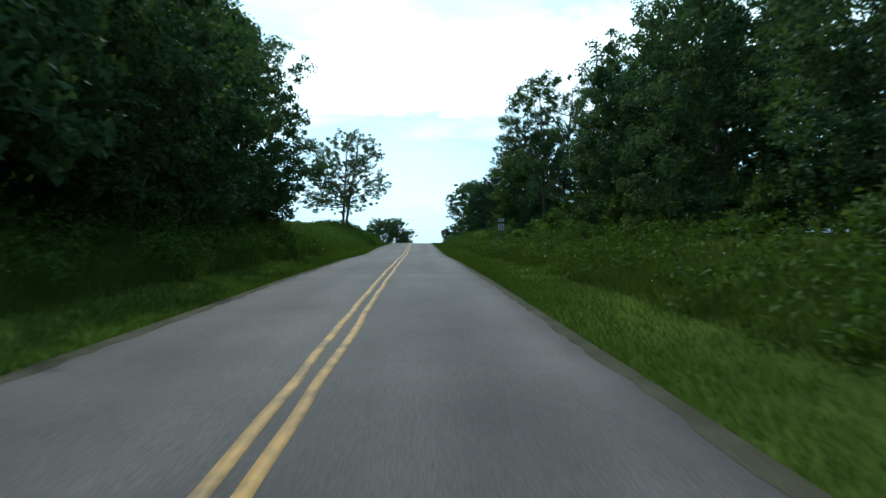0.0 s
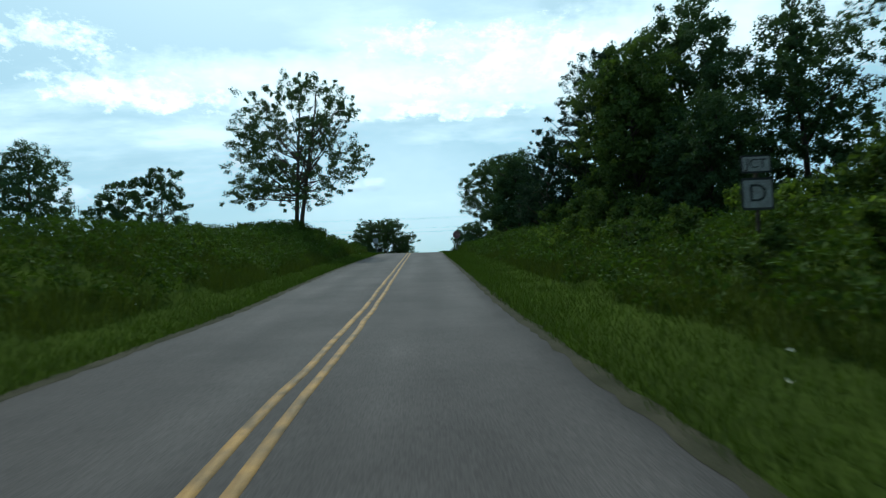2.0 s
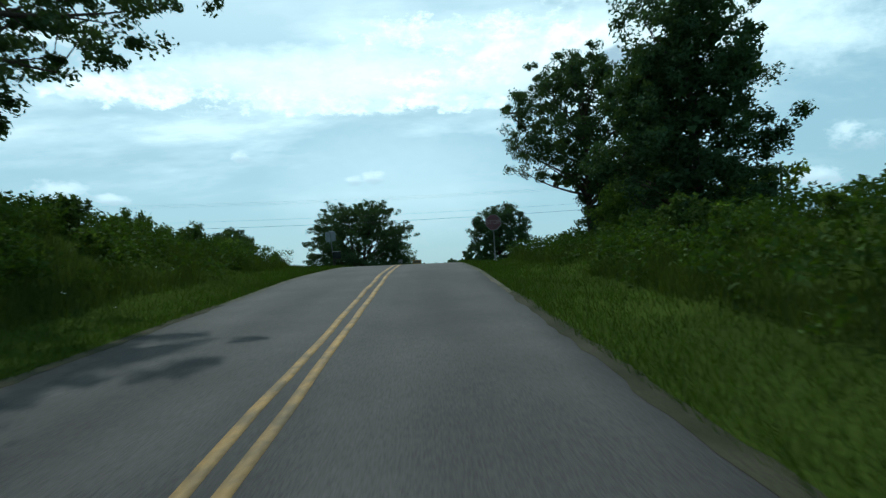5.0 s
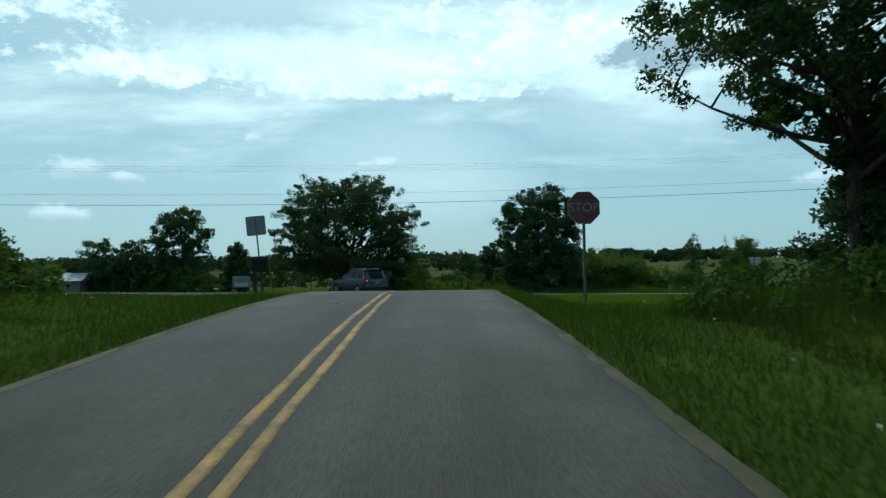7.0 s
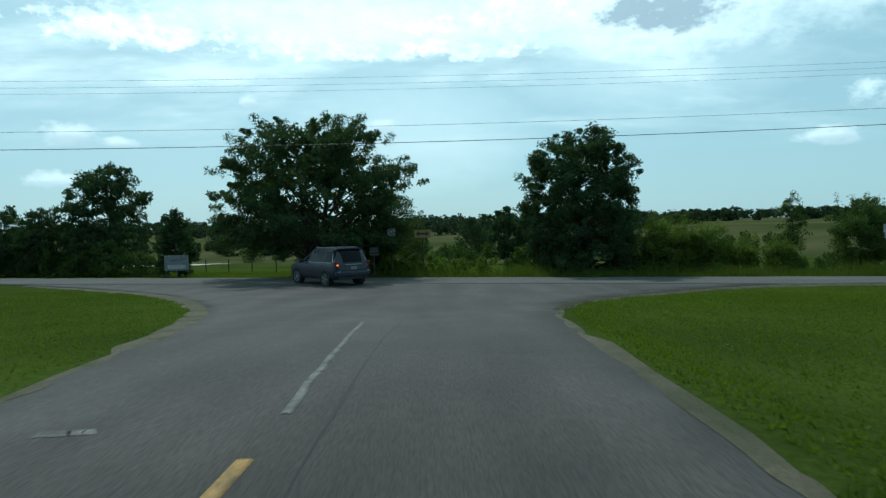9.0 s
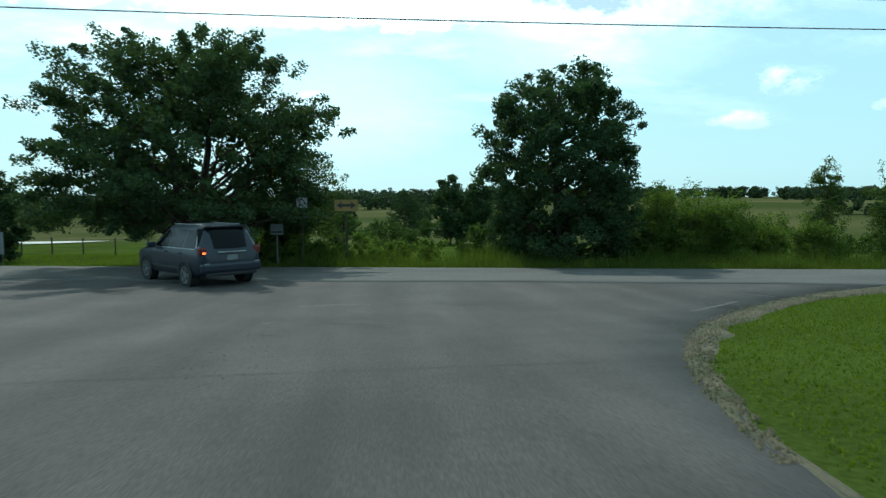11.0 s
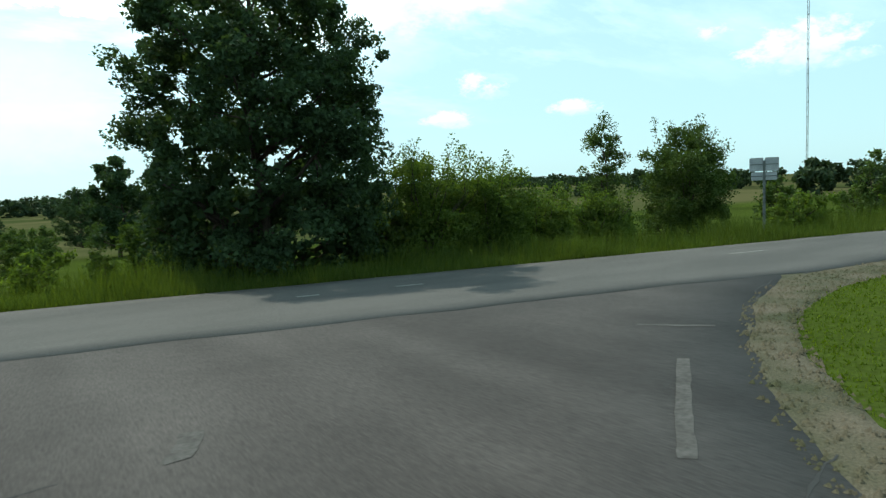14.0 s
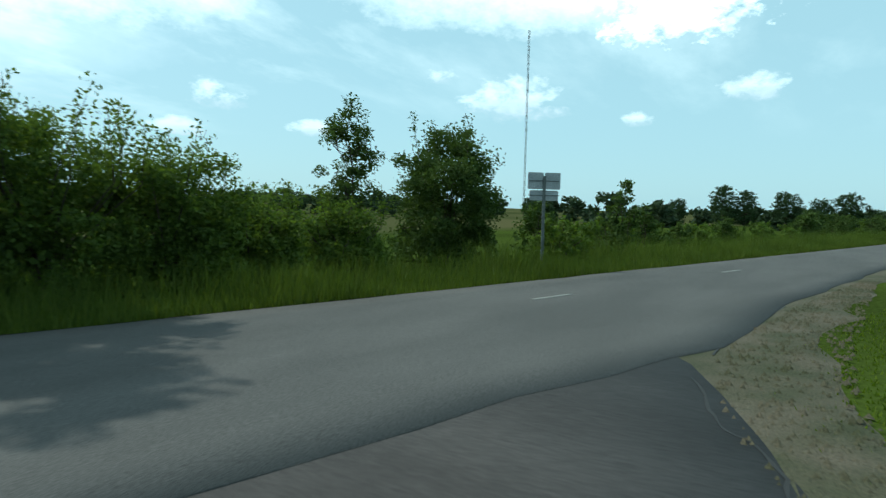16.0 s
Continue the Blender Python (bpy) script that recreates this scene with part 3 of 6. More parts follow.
def tree(name, seed, height, radius, clear, shape, clumps, per, leaf, mat, label, trunk_r=0.16, lump=0.3, spread=0.6, twin=False, inner=0.5, droop=0.3, narrow=0.55, limbs=26, off=(0, 0), category="tree", shift=(0, 0), tri=True, shoots=0, seg=6, core=0, rise=(0.45, 0.9), fork=0.0, lobes=0, size=0.24, flat=0.55, stretch=1.25, lift=0.0, spray=0.4):
    """A tree at the origin: trunk with limbs, and a crown of single leaves in clumps."""
    rng = np.random.default_rng(seed)
    t = tagged(new(name), label, category)
    if lobes:
        pts = boughs(rng, clumps, clear, height - spread * 0.4, radius - spread * 0.3, shape, lump, inner, off, shift, int(lobes * 1.5), size * 0.86, flat, stretch, lift)
        gap = np.sort(np.linalg.norm(pts[:, None] - pts[None], axis=2), axis=1)[:, 14]
        pts = pts[gap < np.median(gap) * 1.55]
    else:
        pts = crown_points(rng, clumps, clear, height - spread * 0.6, radius - spread * 0.5, shape, lump, inner, off, shift)
    paths = []
    stems = [(-0.28, 0.1), (0.3, -0.1)] if twin else [(0.0, 0.0)]
    ends = []
    for sx, sy in stems:
        hs = np.linspace(-0.4, height * 0.86, 9)
        k = np.clip(hs / height, 0, 1)
        wx, wy = np.cumsum(rng.normal(size=9) * 0.07), np.cumsum(rng.normal(size=9) * 0.07)
        spl = 1 + (2.2 * k if twin else 0)
        st = np.stack([sx * spl + wx + off[0] * k * 0.6, sy * spl + wy + off[1] * k * 0.6, hs], 1)
        st[0, :2], st[1, :2] = st[0, :2] * 0.6 + np.array([sx, sy]) * 0.4, st[1, :2]
        rad = trunk_r * (1 - 0.86 * k) * np.where(hs < 0.3, 1.35, 1.0)
        paths.append((st, rad)); ends.append(st)
    order = rng.permutation(len(pts))[:limbs]
    for q in order:
        p = pts[q]
        st = ends[rng.integers(len(ends))]
        h = max(clear * 0.75, fork * rng.uniform(0.9, 1.5), p[2] - np.hypot(p[0], p[1]) * rng.uniform(*rise))
        h = min(h, height * 0.8)
        o = np.array([np.interp(h, st[:, 2], st[:, c]) for c in range(3)])
        mid = o * 0.5 + p * 0.5 + rng.normal(size=3) * 0.18 - np.array([0, 0, 0.15])
        r0 = trunk_r * (1 - 0.8 * h / height) * 0.5
        ts = np.linspace(0, 1, 5)[:, None]
        curve = (1 - ts) ** 2 * o + 2 * ts * (1 - ts) * mid + ts ** 2 * p
        paths.append((curve, np.linspace(r0, 0.012, 5)))
        for _ in range(3):
            a = curve[rng.integers(2, 5)]
            near = pts[np.argsort(((pts - a) ** 2).sum(1))[rng.integers(1, 8)]]
            ts3 = np.linspace(0, 1, 3)[:, None]
            paths.append((a + (near - a) * ts3 + rng.normal(size=(3, 3)) * 0.04 * ts3, np.linspace(r0 * 0.35 + 0.006, 0.006, 3)))
    reach = spread * (rng.uniform(0.55, 1.4, len(pts)) if lobes else rng.uniform(0.6, 1.25, len(pts)))
    if shoots:   # upright leafy shoots above the crown
        extra = []
        for _ in range(shoots):
            a, r = rng.uniform(0, 6.28), radius * 0.85 * rng.random() ** 0.5
            foot = np.array([r * np.cos(a), r * np.sin(a), height * 0.6])
            tip = foot + np.array([rng.normal() * 0.3, rng.normal() * 0.3, height * rng.uniform(0.28, 0.46)])
            ts = np.linspace(0, 1, 5)[:, None]
            root = np.array([0.0, 0.0, 0.1])
            line = np.vstack([root + (foot - root) * np.array([[0.0], [0.35], [0.7]]) ** np.array([1.0, 1.0, 0.7]), foot + (tip - foot) * ts])
            paths.append((line, np.linspace(0.02, 0.004, 8)))
            extra.append(foot + (tip - foot) * np.linspace(0.15, 1, 11)[:, None])
        extra = np.concatenate(extra)
    v, f = tubes(paths, seg)
    np_part("trunk", v, f, M["bark"], t, smooth=True)
    axis = None
    if lobes and height > 3.3:
        axis = pts - np.array([shift[0] + off[0] * 0.5, shift[1] + off[1] * 0.5, clear + (height - clear) * 0.3])
        axis[:, 2] *= 0.55
        axis /= np.linalg.norm(axis, axis=1)[:, None] + 1e-6
        axis = axis + rng.normal(size=axis.shape) * 0.3 + np.array([0, 0, 0.12])
        axis /= np.linalg.norm(axis, axis=1)[:, None]
    v, f = leaves(rng, pts, reach * (1.0 - 0.1 * spray), per, leaf, droop, narrow, tri, axis, spray)
    if shoots:
        v2, f2 = leaves(rng, extra, 0.24, 10, leaf, 0.1, narrow, tri)
        v, f = np.vstack([v, v2]), np.vstack([f, f2 + len(v)])
    if core:   # larger shaded leaves deep in the crown
        deep = crown_points(rng, core, clear + 0.3, height - spread * 2.0, (radius - spread) * 0.72, shape, lump * 0.6, 0.1, off, shift)
        v2, f2 = leaves(rng, deep, spread * 1.1, 34, max(leaf * 1.4, 0.25 if height > 5 else 0.17), droop, 0.8, tri)
        v, f = np.vstack([v, v2]), np.vstack([f, f2 + len(v)])
    np_part("crown", v, f, mat, t)
    return t


def put(ob, x, y, turn=0.0, size=1.0, z=None, sink=0.05):
    ob.matrix_basis = Matrix.Translation((x, y, (land(x, y) if z is None else z) - sink)) @ pose(0, 0, 0, 0, 0, turn) @ Matrix.Scale(size, 4)
    return ob


def again(ob, x, y, turn=0.0, size=1.0, label=""):
    m = Matrix.Translation((x, y, land(x, y) - 0.05)) @ pose(0, 0, 0, 0, 0, turn)
    keep = ob.scale.copy()
    ob.scale = (1, 1, 1)
    c = copy_thing(ob, m @ Matrix.Scale(size, 4))
    ob.scale = keep
    if label:
        c["label"] = label
    return c


# ---- the lie of the land ----
PROFILE_Y = np.array([-400, -168, -110, -92.5, -76.4, -61.8, -52.4, -40.2, -26.4, -17.3, -9.6, -4.8, 0, 3.6, 7.2, 12, 15.6, 19.2, 22.2, 27, 31.2, 36])
PROFILE_Z = np.array([-26, -11.2, -6.66, -5.4, -4.36, -3.55, -2.83, -1.9, -0.89, -0.2, 0.16, 0.3, 0.32, 0.22, 0.05, -0.38, -0.61, -0.86, -1.05, -1.16, -1.32, -1.42])
_dense = np.arange(-400, 40, 0.5)
_z = np.interp(_dense, PROFILE_Y, PROFILE_Z)
_k = np.hanning(15); _k /= _k.sum()
_z = np.convolve(np.pad(_z, 7, mode="reflect", reflect_type="odd"), _k, "valid")
ROAD_L, ROAD_R, MIDLINE = -3.9, 1.82, -1.22
CROSS = -0.215            # slope of the crossing road in plan
NEAR, FAR = 26.75, 33.15  # its edges where x = 0


def smooth(a, b, v):
    t = np.clip((np.asarray(v, float) - a) / (b - a), 0, 1)
    return t * t * (3 - 2 * t)


def surface(x, y):
    """Height of the paving at a place."""
    s = y - CROSS * x * smooth(4, 22, y)
    return np.interp(s, _dense, _z)


LEFT_EDGE = [(-3.9, -170), (-3.9, -95), (-4.4, -46), (-4.2, -28), (-3.85, -10), (-3.9, 1), (-4.1, 5), (-4.7, 9), (-6.0, 13), (-8.0, 17.5), (-11.0, 22), (-15.5, 26.5), (-22, 30.6), (-30, 32.9)]
RIGHT_EDGE = [(1.82, -170), (1.82, 3), (2.0, 7), (2.7, 11), (3.8, 14.3), (5.7, 17.4), (7.7, 19.4), (9.6, 20.9), (12.2, 22.5), (15, 23.5), (20, 22.7)]


def edge_x(edge, y):
    return np.interp(y, [p[1] for p in edge[:-1]], [p[0] for p in edge[:-1]])


def near_shift(x):
    """The crossing road's near edge wanders as it passes the junction."""
    return np.interp(x, [-30, -6, 0, 5, 12, 15, 16.2, 17.5, 20, 23, 32, 60], [0.0, 0.2, 0.4, 0.6, 0.45, 0.35, 0.25, 0.4, 0.85, 1.1, 1.5, 1.6])


def land_np(x, y):
    x, y = np.asarray(x, float), np.asarray(y, float)
    z = surface(x, y)
    el = np.maximum(0, edge_x(LEFT_EDGE, y) - x)
    er = np.maximum(0, x - edge_x(RIGHT_EDGE, y))
    aL = np.interp(y, [-170, -95, -78, -40, -31, -24, -18, -13, -7, -2, 2, 8, 14], [1.5, 1.5, 1.9, 1.75, 2.1, 2.6, 1.7, 1.2, 0.75, 0.2, -0.2, -0.2, -0.05])
    aR = np.interp(y, [-170, -60, -30, -20, -12, -6, -1, 6, 12], [1.5, 1.5, 1.6, 1.2, 0.9, 0.5, 0.0, 0.0, 0.0])
    w = y - CROSS * x
    z = z - 0.34 * smooth(0.3, 2.3, er) * smooth(-9, -3, y) * (1 - smooth(5, 13, y))
    z = z + aL * smooth(0.6, 7, el) + aR * smooth(0.8, 8, er)
    # beyond the crossing road: a shallow valley, rising to far fields
    b = np.maximum(0, w - FAR)
    right = smooth(20, 70, x)
    valley = np.interp(b, [0, 2, 8, 40, 90, 200, 420, 800, 3000], [0, -0.15, -0.2, -1.2, -3.6, -3.0, 0.5, 4, 6])
    rise = np.interp(b, [0, 2, 8, 40, 120, 300, 800, 3000], [0, -0.1, 0.0, 0.3, 1.4, 2.0, 3.5, 5])
    z = z + valley * (1 - right) + rise * right
    z = z - 2.6 * smooth(-34, -52, x) * smooth(36, 58, w)
    far = smooth(60, 300, np.hypot(x, y))
    z = z + far * 1.2 * np.sin(x * 0.011 + 1) * np.sin(y * 0.009)
    return z


def land(x, y):
    return float(land_np(x, y))


def bumps(x, y, k):
    return np.sin(x * 1.7 * k + 0.6 * np.sin(y * k)) * np.sin(y * 1.3 * k + 1.1) + 0.5 * np.sin(x * 3.9 * k + y * 2.1 * k)


def ground_np(x, y):
    """The land with its small unevenness off the paving."""
    w = y - CROSS * x
    el = np.minimum(np.abs(x - edge_x(LEFT_EDGE, y)), np.abs(x - edge_x(RIGHT_EDGE, y)))
    rough = smooth(0.5, 2.0, np.minimum(el, np.minimum(np.abs(w - NEAR), np.abs(w - FAR))))
    return land_np(x, y) + 0.04 * bumps(x, y, 1.0) * rough * (1 - 0.8 * smooth(-10, -3, y))


def build_ground():
    def axis(lo, hi, step, reach):
        core = np.arange(lo, hi + step, step)
        g, d, out = step, 0, []
        while d < reach:
            g *= 1.17; d += g; out.append(d)
        out = np.array(out)
        return np.concatenate([(lo - out)[::-1], core, core[-1] + out])
    xs, ys = axis(-18, 30, 0.6, 3200), axis(-118, 46, 0.6, 3200)
    X, Y = np.meshgrid(xs, ys)
    Z = land_np(X, Y)
    w = Y - CROSS * X
    paved = ((X > edge_x(LEFT_EDGE, Y) + 0.75) & (X < edge_x(RIGHT_EDGE, Y) - 0.75) & (w < NEAR + 2.2) & (X < 15)) | ((w > NEAR + near_shift(X) + 0.6) & (w < FAR - 0.45))
    Z = np.where(paved, Z - 0.14, ground_np(X, Y) - 0.01)
    n, m = len(ys), len(xs)
    i = (np.arange(n - 1)[:, None] * m + np.arange(m - 1)[None]).ravel()
    F = np.stack([i, i + 1, i + m + 1, i + m], 1)
    g = np_part("ground", np.stack([X, Y, Z], -1).reshape(-1, 3), F, M["ground"], smooth=True)
    tagged(g, "mown and rough green grassland with rolling fields", "ground", kind="structure")


build_ground()


def strip(name, left, right, lift, mat, label, category, n=None, cols=8, kind="structure"):
    """A paved sheet between two edge lines with the same number of points, with thickness."""
    l, r = np.asarray(left), np.asarray(right)
    c = np.linspace(0, 1, cols + 1)[None, :, None]
    xy = l[:, None] * (1 - c) + r[:, None] * c
    z = surface(xy[..., 0], xy[..., 1]) + lift
    top = np.concatenate([xy, z[..., None]], -1)
    rows, k = top.shape[:2]
    V = [top.reshape(-1, 3)]
    i = (np.arange(rows - 1)[:, None] * k + np.arange(k - 1)[None]).ravel()
    F = [np.stack([i, i + 1, i + k + 1, i + k], 1)]
    # skirts
    base = rows * k
    for col in (0, k - 1):
        low = top[:, col].copy(); low[:, 2] -= 0.12
        V.append(low)
        a = np.arange(rows - 1) * k + col
        b = base + np.arange(rows - 1)
        q = np.stack([a, a + k, b + 1, b], 1)
        F.append(q if col == 0 else q[:, ::-1])
        base += rows
    ob = np_part(name, np.concatenate(V), np.concatenate(F), mat)
    return tagged(ob, label, category, kind=kind)


def edge_line(edge, ys):
    e = np.array(edge)
    return np.stack([np.interp(ys, e[:, 1], e[:, 0]), ys], 1)


def smooth_line(pts, n):
    p = np.array(pts, float)
    for _ in range(3):
        q = np.empty((2 * len(p) - 2, 2))
        q[0::2], q[1::2] = p[:-1] * 0.75 + p[1:] * 0.25, p[:-1] * 0.25 + p[1:] * 0.75
        p = np.vstack([p[:1], q, p[-1:]])
    d = np.concatenate([[0], np.cumsum(np.linalg.norm(np.diff(p, axis=0), axis=1))])
    s = np.linspace(0, d[-1], n)
    return np.stack([np.interp(s, d, p[:, 0]), np.interp(s, d, p[:, 1])], 1)


def build_roads():
    rng = np.random.default_rng(4)
    ys = np.arange(-170, 1.01, 0.75)
    lj = edge_line(LEFT_EDGE, ys); rj = edge_line(RIGHT_EDGE, ys)
    lj[:, 0] += 0.05 * rng.normal(size=len(ys)); rj[:, 0] += 0.04 * rng.normal(size=len(ys))
    fl, fr = smooth_line([tuple(lj[-1])] + LEFT_EDGE[6:-1] + [(-30, 35.0)], 60), smooth_line([tuple(rj[-1])] + RIGHT_EDGE[1:-1] + [(16.5, 24.9)], 60)
    fl[1:, 0] += 0.05 * rng.normal(size=59); fr[1:, 0] += 0.05 * rng.normal(size=59)
    L, R = np.vstack([lj, fl[1:]]), np.vstack([rj, fr[1:]])
    strip("road", L, R, 0.02, M["asphalt"], "worn grey asphalt country road with a double yellow line", "road", cols=14)
    u = np.concatenate([np.arange(-400, -30, 8), np.arange(-30, 40, 1.0), np.arange(40, 420, 8)])
    near = np.stack([u, NEAR + CROSS * u + near_shift(u) + 0.05 * rng.normal(size=len(u))], 1)
    far = np.stack([u, FAR + CROSS * u + 0.03 * rng.normal(size=len(u))], 1)
    strip("crossing_road", near, far, 0.028, M["asphalt_pale"], "pale grey asphalt road crossing at the junction", "road", cols=8)
    # narrow strip, darker than road and verge, just past the far edge
    brim = far + np.stack([np.zeros(len(u)), 0.16 + 0.05 * rng.random(len(u))], 1)
    strip("dark_edge", far, brim, 0.006, M["soil"], "dark strip along the road's far edge", "soil", cols=1)
    # double yellow line
    for k, off in enumerate((-0.17, 0.07)):
        ys2 = np.arange(-165, 1.0 - 1.5 * k, 1.2)
        x0 = MIDLINE + off + 0.012 * rng.normal(size=len(ys2))
        s = strip("centre_line", np.stack([x0, ys2], 1), np.stack([x0 + 0.11, ys2], 1), 0.026, M["yellow_paint"], "faded solid yellow centre line on asphalt", "road marking", cols=1)
    ys3 = np.arange(1.6, 8.4, 0.6)
    x3 = MIDLINE - 0.13 - 0.018 * (ys3 - 1.6) + 0.012 * rng.normal(size=len(ys3))
    strip("worn_line", np.stack([x3, ys3], 1), np.stack([x3 + 0.1 - 0.004 * ys3, ys3], 1), 0.026, M["white_paint"], "pale worn end of the centre line", "road marking", cols=1)
    for x0, ln, w0 in ((9.85, 0.6, 31.0), (7.8, 0.45, 30.9), (18.6, 1.15, 30.95), (27.0, 1.2, 31.1)):
        us = np.linspace(x0, x0 + ln, 3)
        yc = w0 + CROSS * us
        strip("centre_dash", np.stack([us, yc], 1), np.stack([us, yc + 0.11], 1), 0.034, M["dash_paint"], "worn pale centre dash on the crossing road", "road marking", cols=1)


build_roads()

# ---- trees by the climbing road ----
put(tree("tree", 11, 13.8, 6.9, 1.6, EGG, 720, 90, 0.15, M["leaf"], "tall twin-trunk shade tree on the grassy bank", 0.2, 0.3, 0.42, True, 0.15, tri=False, limbs=44, rise=(0.6, 1.3), fork=2.8, off=(1.8, 0), shift=(-1.1, 0), lobes=60, size=0.23, flat=0.7, spray=0.65), -10.5, -23.5)
wood_a = put(tree("tree", 21, 12.5, 4.9, 0.4, TALL, 520, 70, 0.15, M["leaf_dark"], "dense dark broadleaf tree at the wood's edge", 0.2, 0.3, 0.48, False, 0.4, narrow=0.75, tri=True, core=170, lobes=52, size=0.28, flat=0.4, stretch=1.4, limbs=34), -11.1, -71.6, 20)
wood_b = put(tree("tree", 22, 13.5, 5.2, 0.6, TALL, 520, 70, 0.15, M["leaf_dark"], "tall dark broadleaf tree in the roadside wood", 0.22, 0.35, 0.5, False, 0.4, narrow=0.75, tri=True, core=180, lobes=46, size=0.28, flat=0.6), -12.0, -78, 70)
wood_c = put(tree("tree", 23, 10.5, 4.4, 0.2, BROAD, 470, 70, 0.15, M["leaf_dark"], "leafy broadleaf tree at the wood's edge", 0.17, 0.35, 0.48, False, 0.4, narrow=0.75, tri=True, core=170, lobes=40, size=0.28, flat=0.6), -10.2, -84.5, 130)
LEFT_WOOD = [(-53, 9, "b"), (-16, -72, "b"), (-10.8, -91, "a"), (-15, -86, "b"), (-10.6, -98, "b"), (-16.5, -94, "c"), (-9.8, -104.5, "c"), (-14, -102, "a"), (-11, -111, "a"), (-11.8, -66.2, "f")]
RIGHT_WOOD = [(14.5, -75, "b"), (10.6, -80.5, "c"), (16, -84, "a"), (10.6, -88, "d"), (15.5, -92, "c"), (11.2, -96, "d"), (11.8, -104, "a"),
              (11, -112, "a"), (19, -62, "c"), (17, -50, "d"), (11.2, -72.5, "f"), (11.0, -53.5, "f")]
for w in (wood_a, wood_b, wood_c):
    tagged(w, group="trees of the roadside wood")
kinds = {"a": wood_a, "b": wood_b, "c": wood_c, "d": wood_b, "f": wood_c}
rw = random.Random(5)
put(tree("tree", 24, 11.6, 4.3, 3.4, ROUND, 330, 84, 0.13, M["leaf_dark"], "tall open-crowned tree with bare lower trunk", 0.13, 0.4, 0.45, True, 0.3, limbs=40, core=20, lobes=30, size=0.3, flat=0.5), 8.9, -68.4)
for x, y, k in LEFT_WOOD + RIGHT_WOOD:
    again(kinds[k], x, y, rw.uniform(0, 360), 1.35 if x < -40 else 0.76 if k == "d" else 0.52 if k == "f" else rw.uniform(0.86, 1.1))
for i in range(9):   # added back row behind the edge, blocking skylight so the wood darkens
    again((wood_a, wood_b)[i % 2], -20.5 + 1.6 * math.sin(i * 2.3), -66 - i * 5.6, rw.uniform(0, 360), rw.uniform(0.95, 1.15))
# right of the road, further up
put(tree("tree", 29, 9.0, 3.0, 0.6, TALL, 380, 100, 0.125, M["leaf_mid"], "dense broadleaf tree on the bank", 0.15, 0.34, 0.45, core=110, lobes=34, size=0.3), 9.6, -49.2)
put(tree("tree", 25, 11.6, 4.0, 0.6, TALL, 470, 90, 0.14, M["leaf_dark"], "tall dark broadleaf tree behind the cedars", 0.2, 0.34, 0.5, core=150, lobes=40, size=0.28), 13.2, -46.8)
put(tree("cedar_tree", 31, 9.8, 3.5, 2.4, CEDAR, 640, 110, 0.1, M["needle"], "tall dark cedar with open lower boughs", 0.19, 0.35, 0.25, False, 0.25, 0.0, 0.42, limbs=60, core=45, category="conifer", lobes=64, size=0.25, flat=0.22, stretch=1.9, lift=0.35, spray=0.7), 9.8, -45.2)
put(tree("cedar_tree", 32, 7.7, 3.0, 0.5, CEDAR, 600, 100, 0.1, M["needle"], "dark pointed red cedar with layered boughs", 0.13, 0.3, 0.24, False, 0.25, 0.0, 0.4, core=55, limbs=44, category="conifer", lobes=60, size=0.24, flat=0.24, stretch=1.8, lift=0.5, spray=0.7), 9.5, -31.4)
put(tree("cedar_tree", 33, 5.6, 2.0, 0.4, CEDAR, 340, 90, 0.1, M["needle"], "smaller dark red cedar beside another", 0.1, 0.3, 0.22, False, 0.2, 0.0, 0.4, category="conifer", core=30, lobes=40, size=0.25, flat=0.24, stretch=1.8, lift=0.5, spray=0.7), 11.0, -33.8)
put(tree("tree", 34, 9.2, 3.2, 0.3, BROAD, 480, 90, 0.14, M["leaf_dark"], "round dense broadleaf tree by the cedars", 0.17, 0.28, 0.5, False, 0.35, core=120, lobes=44, size=0.27, flat=0.7), 9.6, -15.8)
put(tree("tree", 35, 11.4, 5.2, 3.3, ROUND, 560, 130, 0.1, M["leaf"], "spreading oak leaning out towards the road", 0.2, 0.35, 0.42, False, 0.3, limbs=54, tri=True, narrow=0.75, core=60, lobes=44, size=0.27, flat=0.45, stretch=1.4, shift=(0.3, 0), off=(-0.6, 0), spray=0.2), 8.9, -4.6)
put(tree("tree", 39, 4.2, 2.3, 0.2, BROAD, 320, 90, 0.12, M["leaf_dark"], "low dense bushy tree at the end of the bank", 0.1, 0.35, 0.4, tri=False, core=40, lobes=26, size=0.3), 10.4, -4.4)
put(tree("tree", 30, 3.4, 2.1, 0.1, BROAD, 220, 90, 0.11, M["leaf_bright"], "bright leafy bush on the bank", 0.06, 0.4, 0.4, category="bush", core=30, lobes=18, size=0.32), 9.4, -11.4)
put(tree("tree", 36, 8.5, 3.8, 0.5, DOME, 300, 60, 0.2, M["leaf_dark"], "bushy dark tree behind the oak", 0.16, 0.3, 0.5, core=60, lobes=30, size=0.28), 13.6, -3.6)
put(tree("tree", 37, 8.6, 3.0, 0.2, TALL, 240, 60, 0.22, M["leaf_dark"], "dark bushy tree behind the bank", 0.12, 0.3, 0.45, lobes=24, size=0.3), -33, -8)
put(tree("tree", 38, 9.8, 3.3, 0.2, TALL, 260, 60, 0.22, M["leaf_dark"], "small rounded tree in the rough grass", 0.12, 0.35, 0.45, lobes=26, size=0.3), -27.8, -9)

